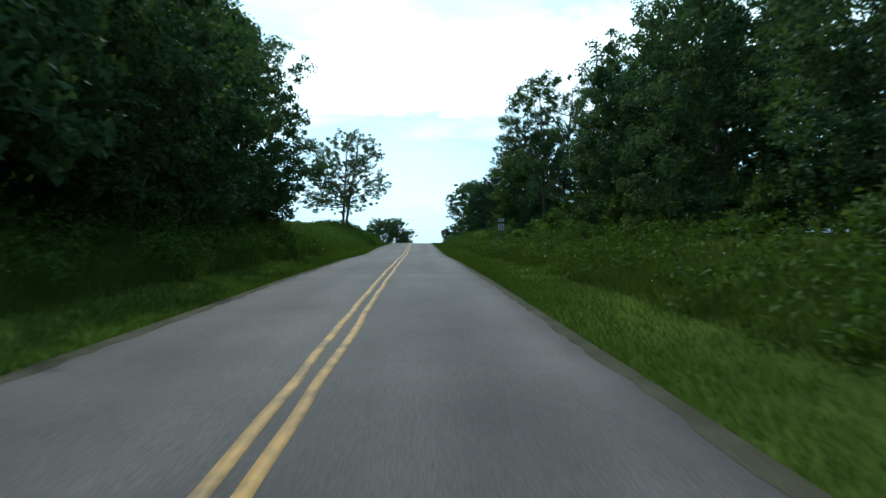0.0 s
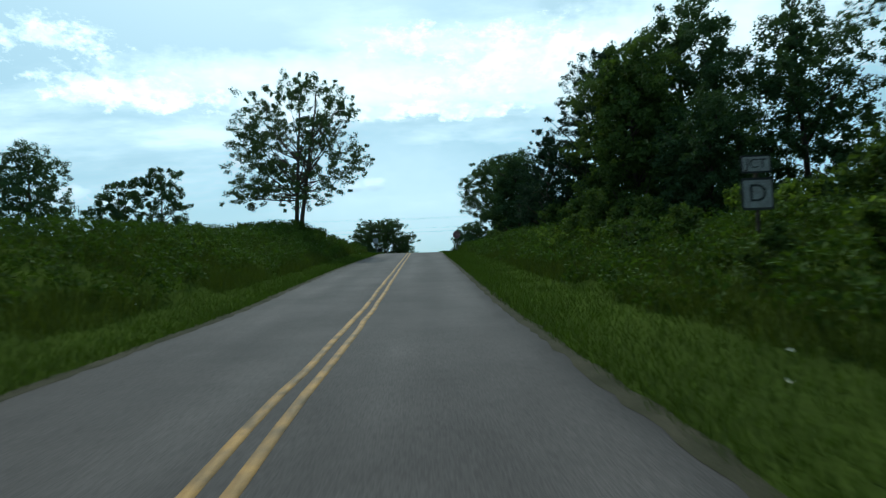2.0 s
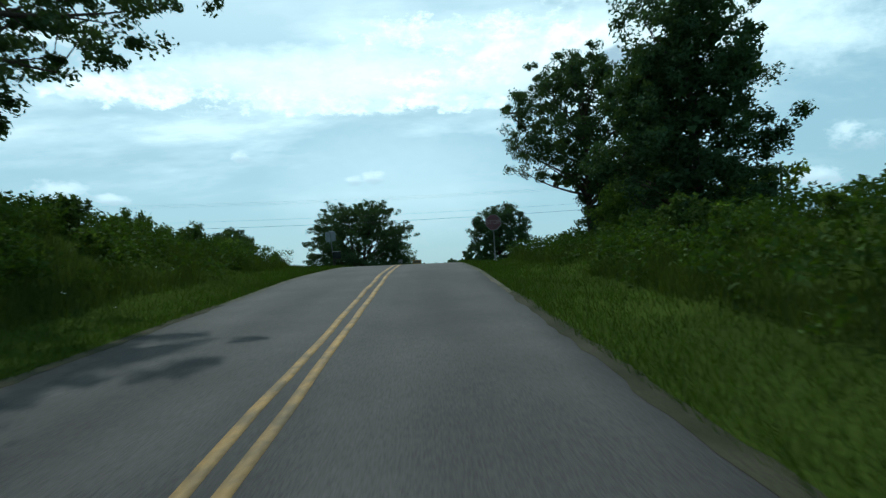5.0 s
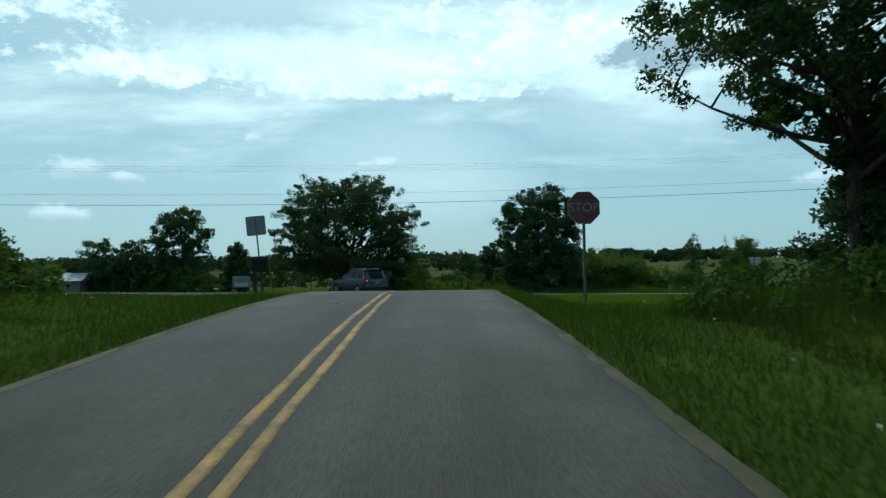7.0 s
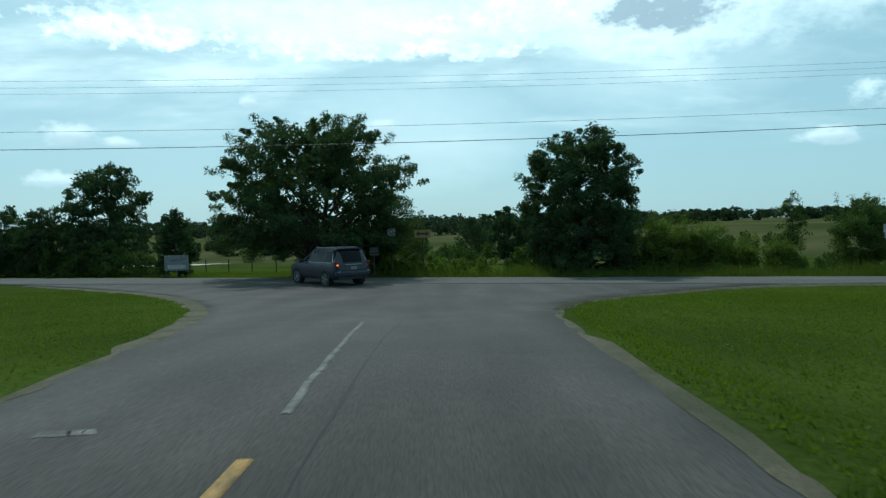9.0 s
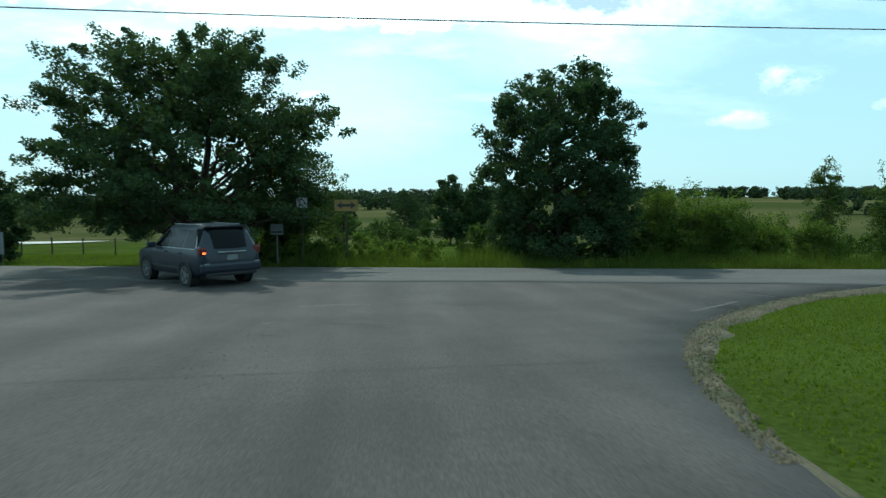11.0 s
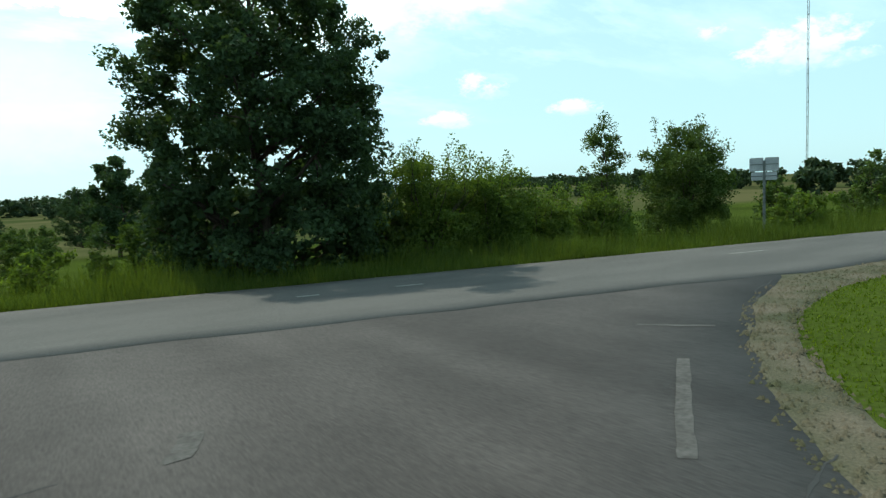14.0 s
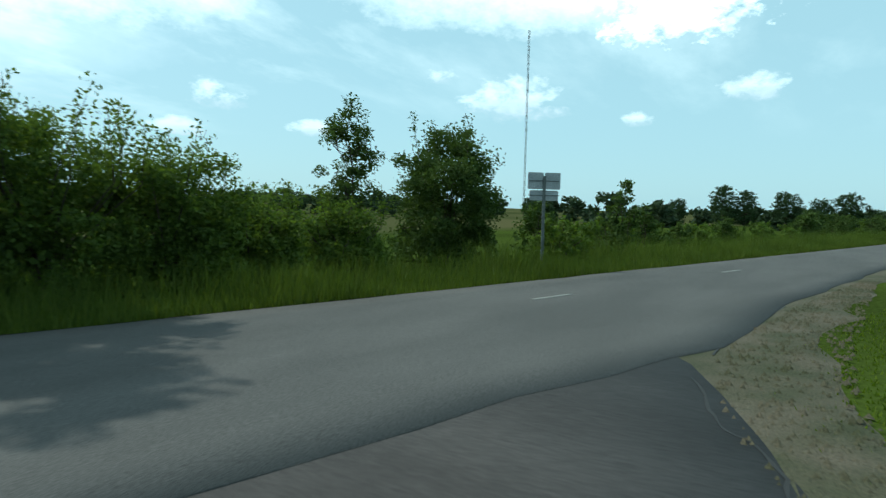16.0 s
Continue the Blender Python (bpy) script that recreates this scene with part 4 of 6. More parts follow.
# ---- trees at the junction ----
put(tree("tree", 141, 10.3, 6.7, 1.5, SPREAD, 900, 150, 0.12, M["leaf"], "broad spreading shade tree beyond the crossing road", 0.24, 0.12, 0.5, True, 0.45, limbs=64, tri=True, narrow=0.75, core=140, lobes=100, size=0.2, flat=0.36, stretch=1.6, spray=0.75), -7.5, 36.1)
put(tree("tree", 42, 9.4, 3.85, 0.1, DOMED, 720, 130, 0.12, M["leaf_dark"], "tall dense egg-shaped tree by the crossing road", 0.22, 0.12, 0.44, False, 0.5, limbs=50, tri=True, narrow=0.75, core=90, lobes=84, size=0.22, flat=0.65, spray=0.12), 9.3, 35.6)
put(tree("tree", 161, 5.6, 3.0, 1.5, ROUND, 190, 70, 0.11, M["leaf_mid"], "small airy many-stemmed tree beside the shade tree", 0.07, 0.3, 0.42, True, 0.3, limbs=30, shift=(1.0, 0), lobes=26, size=0.26, flat=0.4, stretch=1.4, spray=0.6), -4.4, 38.2)
put(tree("tree", 43, 9.0, 3.8, 0.2, TALL, 460, 64, 0.19, M["leaf_dark"], "rounded dark tree beyond the lawn", 0.2, 0.3, 0.46, core=90, lobes=36, size=0.25), -25.7, 46.0)
put(tree("tree", 44, 4.9, 1.4, 0.2, EGG, 200, 54, 0.17, M["leaf_dark"], "small tree beside a larger one", 0.1, 0.3, 0.4, lobes=18, size=0.32, core=24), -18.4, 41.2)
put(tree("tree", 45, 5.7, 2.2, 0.2, TALL, 240, 54, 0.17, M["leaf_dark"], "small pointed tree in the yard", 0.1, 0.35, 0.4, lobes=20, size=0.3, core=30), -30.0, 45.0)
put(tree("tree", 46, 5.6, 2.5, 0.2, TALL, 240, 54, 0.17, M["leaf_dark"], "small dark tree in the yard", 0.1, 0.35, 0.4, lobes=20, size=0.3, core=30), -33.8, 46.0)
put(tree("tree", 47, 5.6, 1.6, 0.2, DOMED, 170, 60, 0.2, M["leaf_dark"], "dark rounded tree in the field edge", 0.1, 0.3, 0.4, lobes=16, size=0.32, core=20), 6.9, 56)
put(tree("tree", 48, 5.4, 1.5, 0.2, DOMED, 170, 60, 0.2, M["leaf_dark"], "dark tree beside its twin in the field edge", 0.1, 0.3, 0.4, lobes=16, size=0.32, core=20), 9.2, 56.6)


def bush(name, seed, h, r, mat, label, clumps=70, per=40, leaf=0.2, shape=DOME, lump=0.4, spread=0.45, limbs=5, shoots=0, tri=True, core=0):
    return tree(name, seed, h, r, 0.12, shape, clumps, per, leaf, mat, label, 0.045, lump, spread, False, 0.25, limbs=limbs, category="bush", shoots=shoots, seg=4, tri=tri, core=core, lobes=max(6, clumps // 10), size=0.34)


put(bush("bush", 51, 3.7, 1.95, M["leaf_bright"], "bright green bush with upright shoots", 170, 110, 0.095, ROUND, 0.5, shoots=20, tri=False, core=24), 14.1, 34.6)
put(bush("bush", 151, 3.3, 1.75, M["leaf_bright"], "dense leafy bush beside a taller one", 190, 110, 0.095, ROUND, 0.4, shoots=9, tri=False, core=30), 16.4, 34.4)
put(bush("bush", 52, 2.3, 1.5, M["leaf_bright"], "leafy green roadside bush", 120, 110, 0.095, ROUND, 0.5, shoots=12, tri=False, core=40), 18.6, 34.5)
put(bush("bush", 53, 1.7, 1.3, M["leaf_bright"], "low leafy roadside bush", 100, 100, 0.095, shoots=8, tri=False), 21.0, 33.7)
put(tree("sapling", 54, 5.0, 0.85, 1.5, ROUND, 70, 80, 0.1, M["leaf_mid"], "thin young tree with a tufted top", 0.05, 0.5, 0.34, limbs=18), 21.9, 34.4)
put(bush("bush", 55, 2.3, 1.1, M["leaf_bright"], "leafy bush at the foot of a sapling", 80, 100, 0.095, shoots=6, tri=False), 20.9, 33.4)
put(bush("bush", 56, 4.8, 2.0, M["leaf_mid"], "large rounded dark green bush", 300, 110, 0.11, ROUND, 0.25, shoots=6), 25.9, 33.6)
put(bush("bush", 152, 2.1, 1.5, M["leaf_bright"], "bright rounded bush behind the route signs", 130, 90, 0.1, ROUND, 0.4, shoots=6, tri=False, core=30), -4.2, 40.4)
small_bush = put(bush("bush", 57, 1.6, 1.3, M["leaf_bright"], "low weedy hedge bush along the road", 42, 36, 0.175, limbs=3, shoots=5), 29.5, 31.2)
small_dark = put(bush("bush", 58, 2.1, 1.3, M["leaf_mid"], "dark low hedge bush", 44, 36, 0.175, limbs=3, shoots=4), 31.0, 32.5)
put(tree("sapling", 59, 3.2, 0.7, 0.6, EGG, 40, 36, 0.17, M["leaf_mid"], "thin young tree in the hedge", 0.04, 0.4, 0.3, limbs=12), 34.8, 30.6)
for w in (small_bush, small_dark):
    tagged(w, group="low roadside bushes")
for i in range(44):
    x = 32 + i * 2.1 + rw.uniform(-0.6, 0.6)
    again(rw.choice((small_bush, small_dark)), x, 38.3 - 0.2 * x + rw.uniform(-0.5, 2.5), rw.uniform(0, 360), rw.uniform(0.55, 1.05))
for i in range(11):
    again(rw.choice((small_bush, small_dark, small_dark)), rw.uniform(-6.5, 8.5), rw.uniform(37, 54), rw.uniform(0, 360), rw.uniform(0.4, 0.9))
for i in range(26):   # a hedge across the first field
    again(small_dark, -22 + i * 2.6 + rw.uniform(-1, 1), 74 + 3 * math.sin(i * 0.6) + rw.uniform(-2, 2), rw.uniform(0, 360), rw.uniform(0.9, 1.7))
for i in range(7):
    again(small_dark, rw.uniform(12, 31), rw.uniform(36, 42) - 0.1 * i, rw.uniform(0, 360), rw.uniform(0.35, 0.7))
for x, y, s in ((-0.9, 36.0, 0.55), (0.2, 35.7, 0.6), (-1.8, 36.1, 0.7), (-3.2, 36.2, 0.8), (1.6, 36.6, 0.7)):
    again(small_bush, x, y, rw.uniform(0, 360), s)
for x, y, s, k in ((3.2, 38.5, 0.7, 0), (5.0, 37.6, 0.5, 1), (-2.6, 36.6, 0.75, 0), (-3.8, 37.2, 0.8, 1), (1.0, 37.5, 0.7, 0), (6.6, 38.2, 0.5, 0), (12.8, 34.6, 0.9, 1), (7.8, 36.4, 0.6, 0), (13.8, 36.5, 0.9, 0), (-4.8, 36.2, 0.55, 1), (-4.0, 36.0, 0.5, 1), (-5.6, 36.4, 0.5, 1)):
    again((small_bush, small_dark)[k], x, y, rw.uniform(0, 360), s)
for i in range(12):   # shrubs between the yard trees
    again(small_dark, -33.5 + i * 1.25 + rw.uniform(-0.4, 0.4), 45.6 - 0.29 * (i * 1.25) + rw.uniform(-0.5, 1.5), rw.uniform(0, 360), rw.uniform(0.7, 1.25))
for x, y, k in ((-9.0, 99.6, 0.5), (-5.1, 103, 0.62), (-2.8, 100.5, 0.55), (6.5, 101, 0.58), (9.2, 104, 0.5), (-16, 98, 0.6), (17, 108, 0.5), (101.3, 44, 0.36), (102.6, 38.2, 0.47), (104, 35.6, 0.42), (103.5, 30.5, 0.48), (103.7, 26.6, 0.4), (105, 23.6, 0.48)):   # single trees far out in the fields
    again((wood_a, wood_c)[int(x) % 2], x, y, rw.uniform(0, 360), k)
# brush along the climbing road
for i in range(44):
    again(rw.choice((small_bush, small_bush, small_dark)), -6.6 - rw.uniform(0.8, 7.5) ** 1.0, rw.uniform(-54, -11), rw.uniform(0, 360), rw.uniform(0.2, 0.4))
for i in range(46):
    again(rw.choice((small_bush, small_dark)), rw.uniform(5.6, 10.5), rw.uniform(-74, -7.5), rw.uniform(0, 360), rw.uniform(0.3, 0.62))
for i in range(26):
    again(rw.choice((small_bush, small_dark, small_dark)), rw.uniform(-13, -9.2), -70 - i * 2.4, rw.uniform(0, 360), rw.uniform(0.6, 1.2))
for i in range(30):
    again(rw.choice((small_bush, small_dark, small_dark)), rw.uniform(8.2, 11.5), -30 - i * 3.0, rw.uniform(0, 360), rw.uniform(0.6, 1.2))
for x, y, s in ((9.5, -33, 1.1), (12.5, -30, 1.4), (14.5, -33, 1.4), (11.5, -36.5, 1.2), (15.5, -29, 1.5), (11.0, -27, 1.2), (16, -37, 1.5), (10.5, -14, 1.1), (-9.2, -7.5, 0.6), (-9, -5, 0.6), (-9.3, -3.5, 0.55), (-8.8, -6.2, 0.6), (-9.6, -2, 0.5), (-10.5, -3, 0.6), (-11.5, -1.5, 0.6), (-12.5, -3, 0.7), (-13.5, -1, 0.7), (-8.6, -8.6, 0.6), (-12.5, -6.5, 0.7), (-13.5, -8, 0.9), (-12, -11.5, 0.8), (-10.5, -8.6, 0.6), (-14.5, -10, 1.0), (-16, -8, 0.9), (-11.2, -13, 0.8), (-13, -14, 0.9), (-15, -13, 1.0), (-10.8, -5.5, 0.65), (-9.5, -11, 0.6), (-11.5, -9.5, 0.8), (12.6, -13, 1.5), (11.4, -5.6, 1.1), (13.5, -4.5, 1.0),
                (-13.5, -29, 0.5), (-14.5, -36, 0.5), (-9.0, -20.5, 0.5), (-12.0, -17.5, 0.6), (-9.8, -26, 0.45), (-18, -30, 0.6)):
    again(rw.choice((small_bush, small_dark)), x, y, rw.uniform(0, 360), s)


def far_woods():
    """Lines of woodland across the fields: rounded crowns side by side, with gaps."""
    rng = np.random.default_rng(77)
    sets = {"near": [], "mid": [], "far": []}

    def crown(x, y, h, key, n=16):
        z = land(x, y)
        q = rng.normal(size=(n, 3)); q /= np.linalg.norm(q, axis=1)[:, None]
        wide = h * rng.uniform(0.36, 0.5)
        for a, b, c in q:
            sets[key].append((x + a * wide, y + b * wide, z + h * (0.48 + 0.42 * c), h * 0.22))
    for b, step, h0, h1, key in ((150, 2.4, 2.2, 4.2, "near"), (235, 3.2, 3.5, 6.5, "mid"), (360, 4.2, 5.0, 8.5, "far"), (560, 5.0, 7.0, 11.0, "far"), (760, 6.0, 9.0, 14.0, "far")):
        x = -1.1 * b
        ph = rng.uniform(0, 6.28, 2)
        while x < 1.5 * b:
            x += step * rng.uniform(0.5, 1.4)
            gap = math.sin(x / b * 9 + ph[0]) + 0.7 * math.sin(x / b * 23 + ph[1])
            if gap < (0.35 if b < 200 else -0.2 if b < 300 else -1.3):
                continue
            crown(x, 32 + b * rng.uniform(0.96, 1.05) + 0.12 * b * math.sin(x / b * 4 + ph[1]), rng.uniform(h0, h1), key)
    for _ in range(130):   # hedge trees along the far right
        x = rng.uniform(60, 260)
        crown(x, 40 - 0.2 * x + rng.uniform(3, 60), rng.uniform(1.2, 3.6), "near")
    V, F, base = [], [], 0
    for key, per, size in (("near", 26, 0.5), ("mid", 24, 0.8), ("far", 20, 1.5)):
        a = np.array(sets[key])
        v, f = leaves(rng, a[:, :3], a[:, 3], per, size, 0.2, 0.85, True)
        V.append(v); F.append(f + base); base += len(v)
    tagged(np_part("far_woods", np.vstack(V), np.vstack(F), M["far_leaf"]), "distant dark green woodland and hedgerows", "woodland", kind="stuff")


far_woods()


# ---- gravel and road edges ----
def gravel_band(inner, outer, label):
    L, R = smooth_line(inner, 50), smooth_line(outer, 50)
    rng = np.random.default_rng(31)
    R = R + rng.normal(size=R.shape) * 0.1
    c = np.linspace(0, 1, 7)[None, :, None]
    xy = L[:, None] * (1 - c) + R[:, None] * c
    z = land_np(xy[..., 0], xy[..., 1]) + 0.012 + 0.012 * rng.random(xy.shape[:2])
    z[:, -1] -= 0.04
    z[:, 0] -= 0.02
    V = np.concatenate([xy, z[..., None]], -1)
    rows, k = V.shape[:2]
    i = (np.arange(rows - 1)[:, None] * k + np.arange(k - 1)[None]).ravel()
    tagged(np_part("gravel_shoulder", V.reshape(-1, 3), np.stack([i, i + 1, i + k + 1, i + k], 1), M["gravel"], smooth=True), label, "gravel", kind="structure")


gravel_band([(1.7, 0), (1.9, 7), (2.6, 11), (3.7, 14.4), (5.6, 17.5), (7.6, 19.5), (9.5, 21.0), (12.1, 22.6), (14.4, 24.0), (16.2, 24.4), (18.5, 23.8), (20.4, 23.4), (31.5, 21.6)],
            [(1.95, 0), (2.1, 7), (2.8, 11.0), (4.1, 14.3), (6.0, 17.1), (8.1, 19.0), (9.7, 20.3), (11.3, 21.35), (13.0, 22.0), (15.2, 22.4), (18.4, 22.45), (31.5, 21.35)], "dusty gravel shoulder round the junction corner")
gravel_band([(-3.8, 1), (-4.0, 5), (-4.6, 9), (-5.9, 13), (-7.9, 17.5), (-10.9, 22), (-15.4, 26.5), (-22, 30.5)],
            [(-3.95, 1), (-4.5, 5), (-5.2, 9), (-6.5, 13), (-8.5, 17.2), (-11.5, 21.5), (-16.0, 26.0), (-22, 30.2)], "thin gravel edge along the lawn")


def thin_edge(edge, side, y0, y1, label, mat="gravel", most=0.10):
    rng = np.random.default_rng(abs(int(y1 * 7)) + 90 + side)
    ys = np.arange(y0, y1, 0.35)
    xe = edge_x(edge, ys)
    wdt = 0.03 + most * rng.random(len(ys)) ** 2
    inner, brink, outer = xe - side * rng.uniform(0.05, 0.1 + most * 0.25, len(ys)), xe + side * (0.05 if mat == "gravel" else 0.12), xe + side * ((0.06 if mat == "gravel" else 0.14) + wdt)
    V = np.concatenate([np.stack([inner, ys, surface(inner, ys) + 0.023], 1), np.stack([brink, ys, surface(brink, ys) + 0.024], 1), np.stack([outer, ys, land_np(outer, ys) - 0.02], 1)])
    n = len(ys)
    i = np.arange(n - 1)
    i = np.concatenate([i, i + n])
    tagged(np_part("gravel_edge", V, np.stack([i, i + n, i + n + 1, i + 1], 1), M[mat]), label, "gravel", kind="structure")


thin_edge(RIGHT_EDGE, 1, -24, 2, "thin dusty gravel edge beside the lane")
thin_edge(LEFT_EDGE, -1, -24, 3, "dusty gravel edge beside the far lane")


thin_edge(RIGHT_EDGE, 1, -112, -24, "crumbling dirt edge beside the lane", "dirt", 0.14)
thin_edge(LEFT_EDGE, -1, -112, -24, "crumbling dirt edge beside the far lane", "dirt", 0.2)


def pebbles():
    rng = np.random.default_rng(61)
    n = 2600
    t = rng.random(n)
    inner = smooth_line([(2.6, 11), (3.7, 14.4), (5.6, 17.5), (7.6, 19.5), (9.5, 21.0), (12.1, 22.6), (15, 23.6), (20.4, 23.1), (26, 22.2)], 400)
    outer = smooth_line([(2.8, 11.0), (4.1, 14.3), (6.0, 17.1), (8.1, 19.0), (9.7, 20.3), (11.3, 21.35), (13.0, 22.0), (15.2, 22.4), (26, 21.9)], 400)
    i = rng.integers(0, 400, n)
    p = inner[i] * (1 - t[:, None]) + outer[i] * t[:, None]
    r = rng.uniform(0.012, 0.04, n)
    c = np.stack([p[:, 0], p[:, 1], land_np(p[:, 0], p[:, 1]) + 0.018 + r * 0.3], 1)
    base = np.array([(1, 0, -0.4), (-0.5, 0.87, -0.4), (-0.5, -0.87, -0.4), (0.1, 0.1, 0.7)])
    V = (c[:, None] + base[None] * r[:, None, None] * rng.uniform(0.6, 1.3, (n, 4, 1))).reshape(-1, 3)
    k = np.arange(n)[:, None] * 4
    F = np.concatenate([k + np.array([[0, 1, 3]]), k + np.array([[1, 2, 3]]), k + np.array([[2, 0, 3]])])
    tagged(np_part("loose_stones", V, F, M["gravel"]), "loose grey gravel stones on the shoulder", "gravel", kind="stuff")


pebbles()


# ---- grass ----
def blades(name, seed, xy, height, width, mat, label, lean=0.35):
    rng = np.random.default_rng(seed)
    n = len(xy)
    z = ground_np(xy[:, 0], xy[:, 1]) - 0.03
    h = np.broadcast_to(height, n) * rng.uniform(0.5, 1.3, n)
    a = rng.uniform(0, 2 * np.pi, n)
    b = np.stack([np.cos(a), np.sin(a), np.zeros(n)], 1) * (width * rng.uniform(0.6, 1.4, n))[:, None]
    t = np.stack([rng.normal(size=n) * lean * h, rng.normal(size=n) * lean * h, h], 1)
    p = np.stack([xy[:, 0], xy[:, 1], z], 1)
    V = np.stack([p - b, p + b, p + t], 1).reshape(-1, 3)
    ob = np_part(name, V, np.arange(3 * n).reshape(-1, 3), mat)
    return tagged(ob, label, "grass", kind="stuff")


def scatter(rng, n, x0, x1, y0, y1):
    return np.stack([rng.uniform(x0, x1, n), rng.uniform(y0, y1, n)], 1)


def off_road(p, gap=0.15):
    w = p[:, 1] - CROSS * p[:, 0]
    stem = (p[:, 0] > edge_x(LEFT_EDGE, p[:, 1]) - gap) & (p[:, 0] < edge_x(RIGHT_EDGE, p[:, 1]) + gap) & (w < NEAR + 1)
    cross = (w > NEAR - gap) & (w < FAR + gap)
    return p[~(stem | cross)]


def build_grass():
    rng = np.random.default_rng(9)
    e = lambda n: rng.exponential(3.0, n)
    n = 165000
    y = rng.uniform(-112, 0, n)
    right = off_road(np.stack([ROAD_R + 0.03 + e(n), y], 1), 0.05)
    left = off_road(np.stack([ROAD_L - 0.1 - e(n), rng.uniform(-112, 0, n)], 1), 0.05)
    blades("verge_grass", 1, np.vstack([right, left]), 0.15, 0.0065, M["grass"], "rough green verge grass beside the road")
    # taller grass and weeds on the banks
    n = 100000
    p = np.vstack([np.stack([ROAD_R + 2.2 + rng.exponential(4.0, n), rng.uniform(-112, -4.5, n)], 1), np.stack([ROAD_L - 2.0 - rng.exponential(4.0, n), rng.uniform(-112, -6, n)], 1)])
    clump = bumps(p[:, 0], p[:, 1], 0.35)
    p = p[clump > -0.4]
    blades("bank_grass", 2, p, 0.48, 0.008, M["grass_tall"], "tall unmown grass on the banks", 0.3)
    # lawns at the junction
    lawn = off_road(np.vstack([scatter(rng, 215000, 1.9, 24, -8, 24), scatter(rng, 80000, -18, -3.9, -8, 32)]), 0.35)
    lawn = lawn[(lawn[:, 1] - CROSS * lawn[:, 0] < NEAR)]
    corner = np.array([(1.95, -8), (2.1, 7), (2.75, 11.0), (4.05, 14.3), (5.95, 17.1), (8.05, 19.0), (9.65, 20.3), (11.25, 21.35), (13.0, 22.0), (15.2, 22.4), (18.4, 22.45), (31.5, 22.1)])
    lawn = lawn[(lawn[:, 0] < 0) | (lawn[:, 1] < np.interp(lawn[:, 0], corner[:, 0], corner[:, 1]) + rng.exponential(0.3, len(lawn)) * (rng.random(len(lawn)) < 0.5))]
    blades("lawn_grass", 3, lawn, 0.055, 0.018, M["grass_lawn"], "mown bright green lawn at the junction")
    # far verge of the crossing road
    n = 90000
    x = rng.uniform(-30, 70, n)
    far = np.stack([x, FAR + CROSS * x + 0.12 + rng.exponential(1.3, n)], 1)
    mown = scatter(rng, 60000, -32, -5.5, 31.5, 46)
    mown = mown[mown[:, 1] > FAR + CROSS * mown[:, 0] + 0.12]
    blades("mown_grass", 5, mown, 0.07, 0.02, M["grass_lawn"], "mown grass strip beyond the crossing road")
    far = far[(far[:, 0] > -7) | ((far[:, 0] > -9) & (rng.random(n) < 0.4))]
    blades("roadside_grass", 4, far, np.clip(0.16 + 0.28 * (far[:, 1] - CROSS * far[:, 0] - FAR), 0.16, 0.75) * (1 + 0.35 * bumps(far[:, 0], far[:, 1], 0.5)), 0.012, M["grass_seed"], "tall seeding grass along the crossing road", 0.25)


build_grass()


def weeds():
    rng = np.random.default_rng(14)
    p = np.vstack([scatter(rng, 1500, 4.0, 12, -112, -6), scatter(rng, 600, -13, -6.2, -112, -66), scatter(rng, 800, -13, -6.2, -66, -7)])
    z = land_np(p[:, 0], p[:, 1])
    C = np.concatenate([np.stack([p[:, 0] + rng.normal(size=len(p)) * 0.15, p[:, 1] + rng.normal(size=len(p)) * 0.15, z + rng.uniform(0.1, 0.75, len(p))], 1) for _ in range(3)])
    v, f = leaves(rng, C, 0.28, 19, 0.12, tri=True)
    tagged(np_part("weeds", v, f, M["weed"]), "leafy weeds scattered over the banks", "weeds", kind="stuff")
    q = np.vstack([scatter(rng, 60, 2.6, 8, -112, 4), scatter(rng, 60, -9, -4.6, -112, 2)])
    C = np.stack([q[:, 0], q[:, 1], land_np(q[:, 0], q[:, 1]) + rng.uniform(0.15, 0.5, len(q))], 1)
    v, f = leaves(rng, C, 0.03, 3, 0.035)
    tagged(np_part("wildflowers", v, f, M["flower"]), "small white wildflowers in the verge", "flowers", kind="stuff")


weeds()


# ---- signs ----
def post(bm, h, w=0.06, d=0.035, below=0.3):
    box(bm, w, d, h + below, Matrix.Translation((0, 0, (h - below) / 2)), 0.006)
    return bm


def plate(w, h, thick=0.006, corner=0.05, sides=None):
    """A flat sign sheet in the xz plane with rounded corners, facing -y."""
    bm = bmesh.new()
    pts = []
    if sides:
        for i in range(sides):
            a = 2 * math.pi * (i + 0.5) / sides
            pts.append((w / 2 / math.cos(math.pi / sides) * math.cos(a), w / 2 / math.cos(math.pi / sides) * math.sin(a)))
    else:
        for cx, cz, a0 in ((1, 1, 0), (-1, 1, 90), (-1, -1, 180), (1, -1, 270)):
            for k in range(4):
                a = radians(a0 + k * 30)
                pts.append((cx * (w / 2 - corner) + corner * math.cos(a), cz * (h / 2 - corner) + corner * math.sin(a)))
    f = bm.faces.new([bm.verts.new((x, 0, z)) for x, z in pts])
    r = bmesh.ops.extrude_face_region(bm, geom=[f])
    bmesh.ops.translate(bm, verts=[v for v in r["geom"] if isinstance(v, bmesh.types.BMVert)], vec=(0, thick, 0))
    bmesh.ops.recalc_face_normals(bm, faces=bm.faces)
    return bm


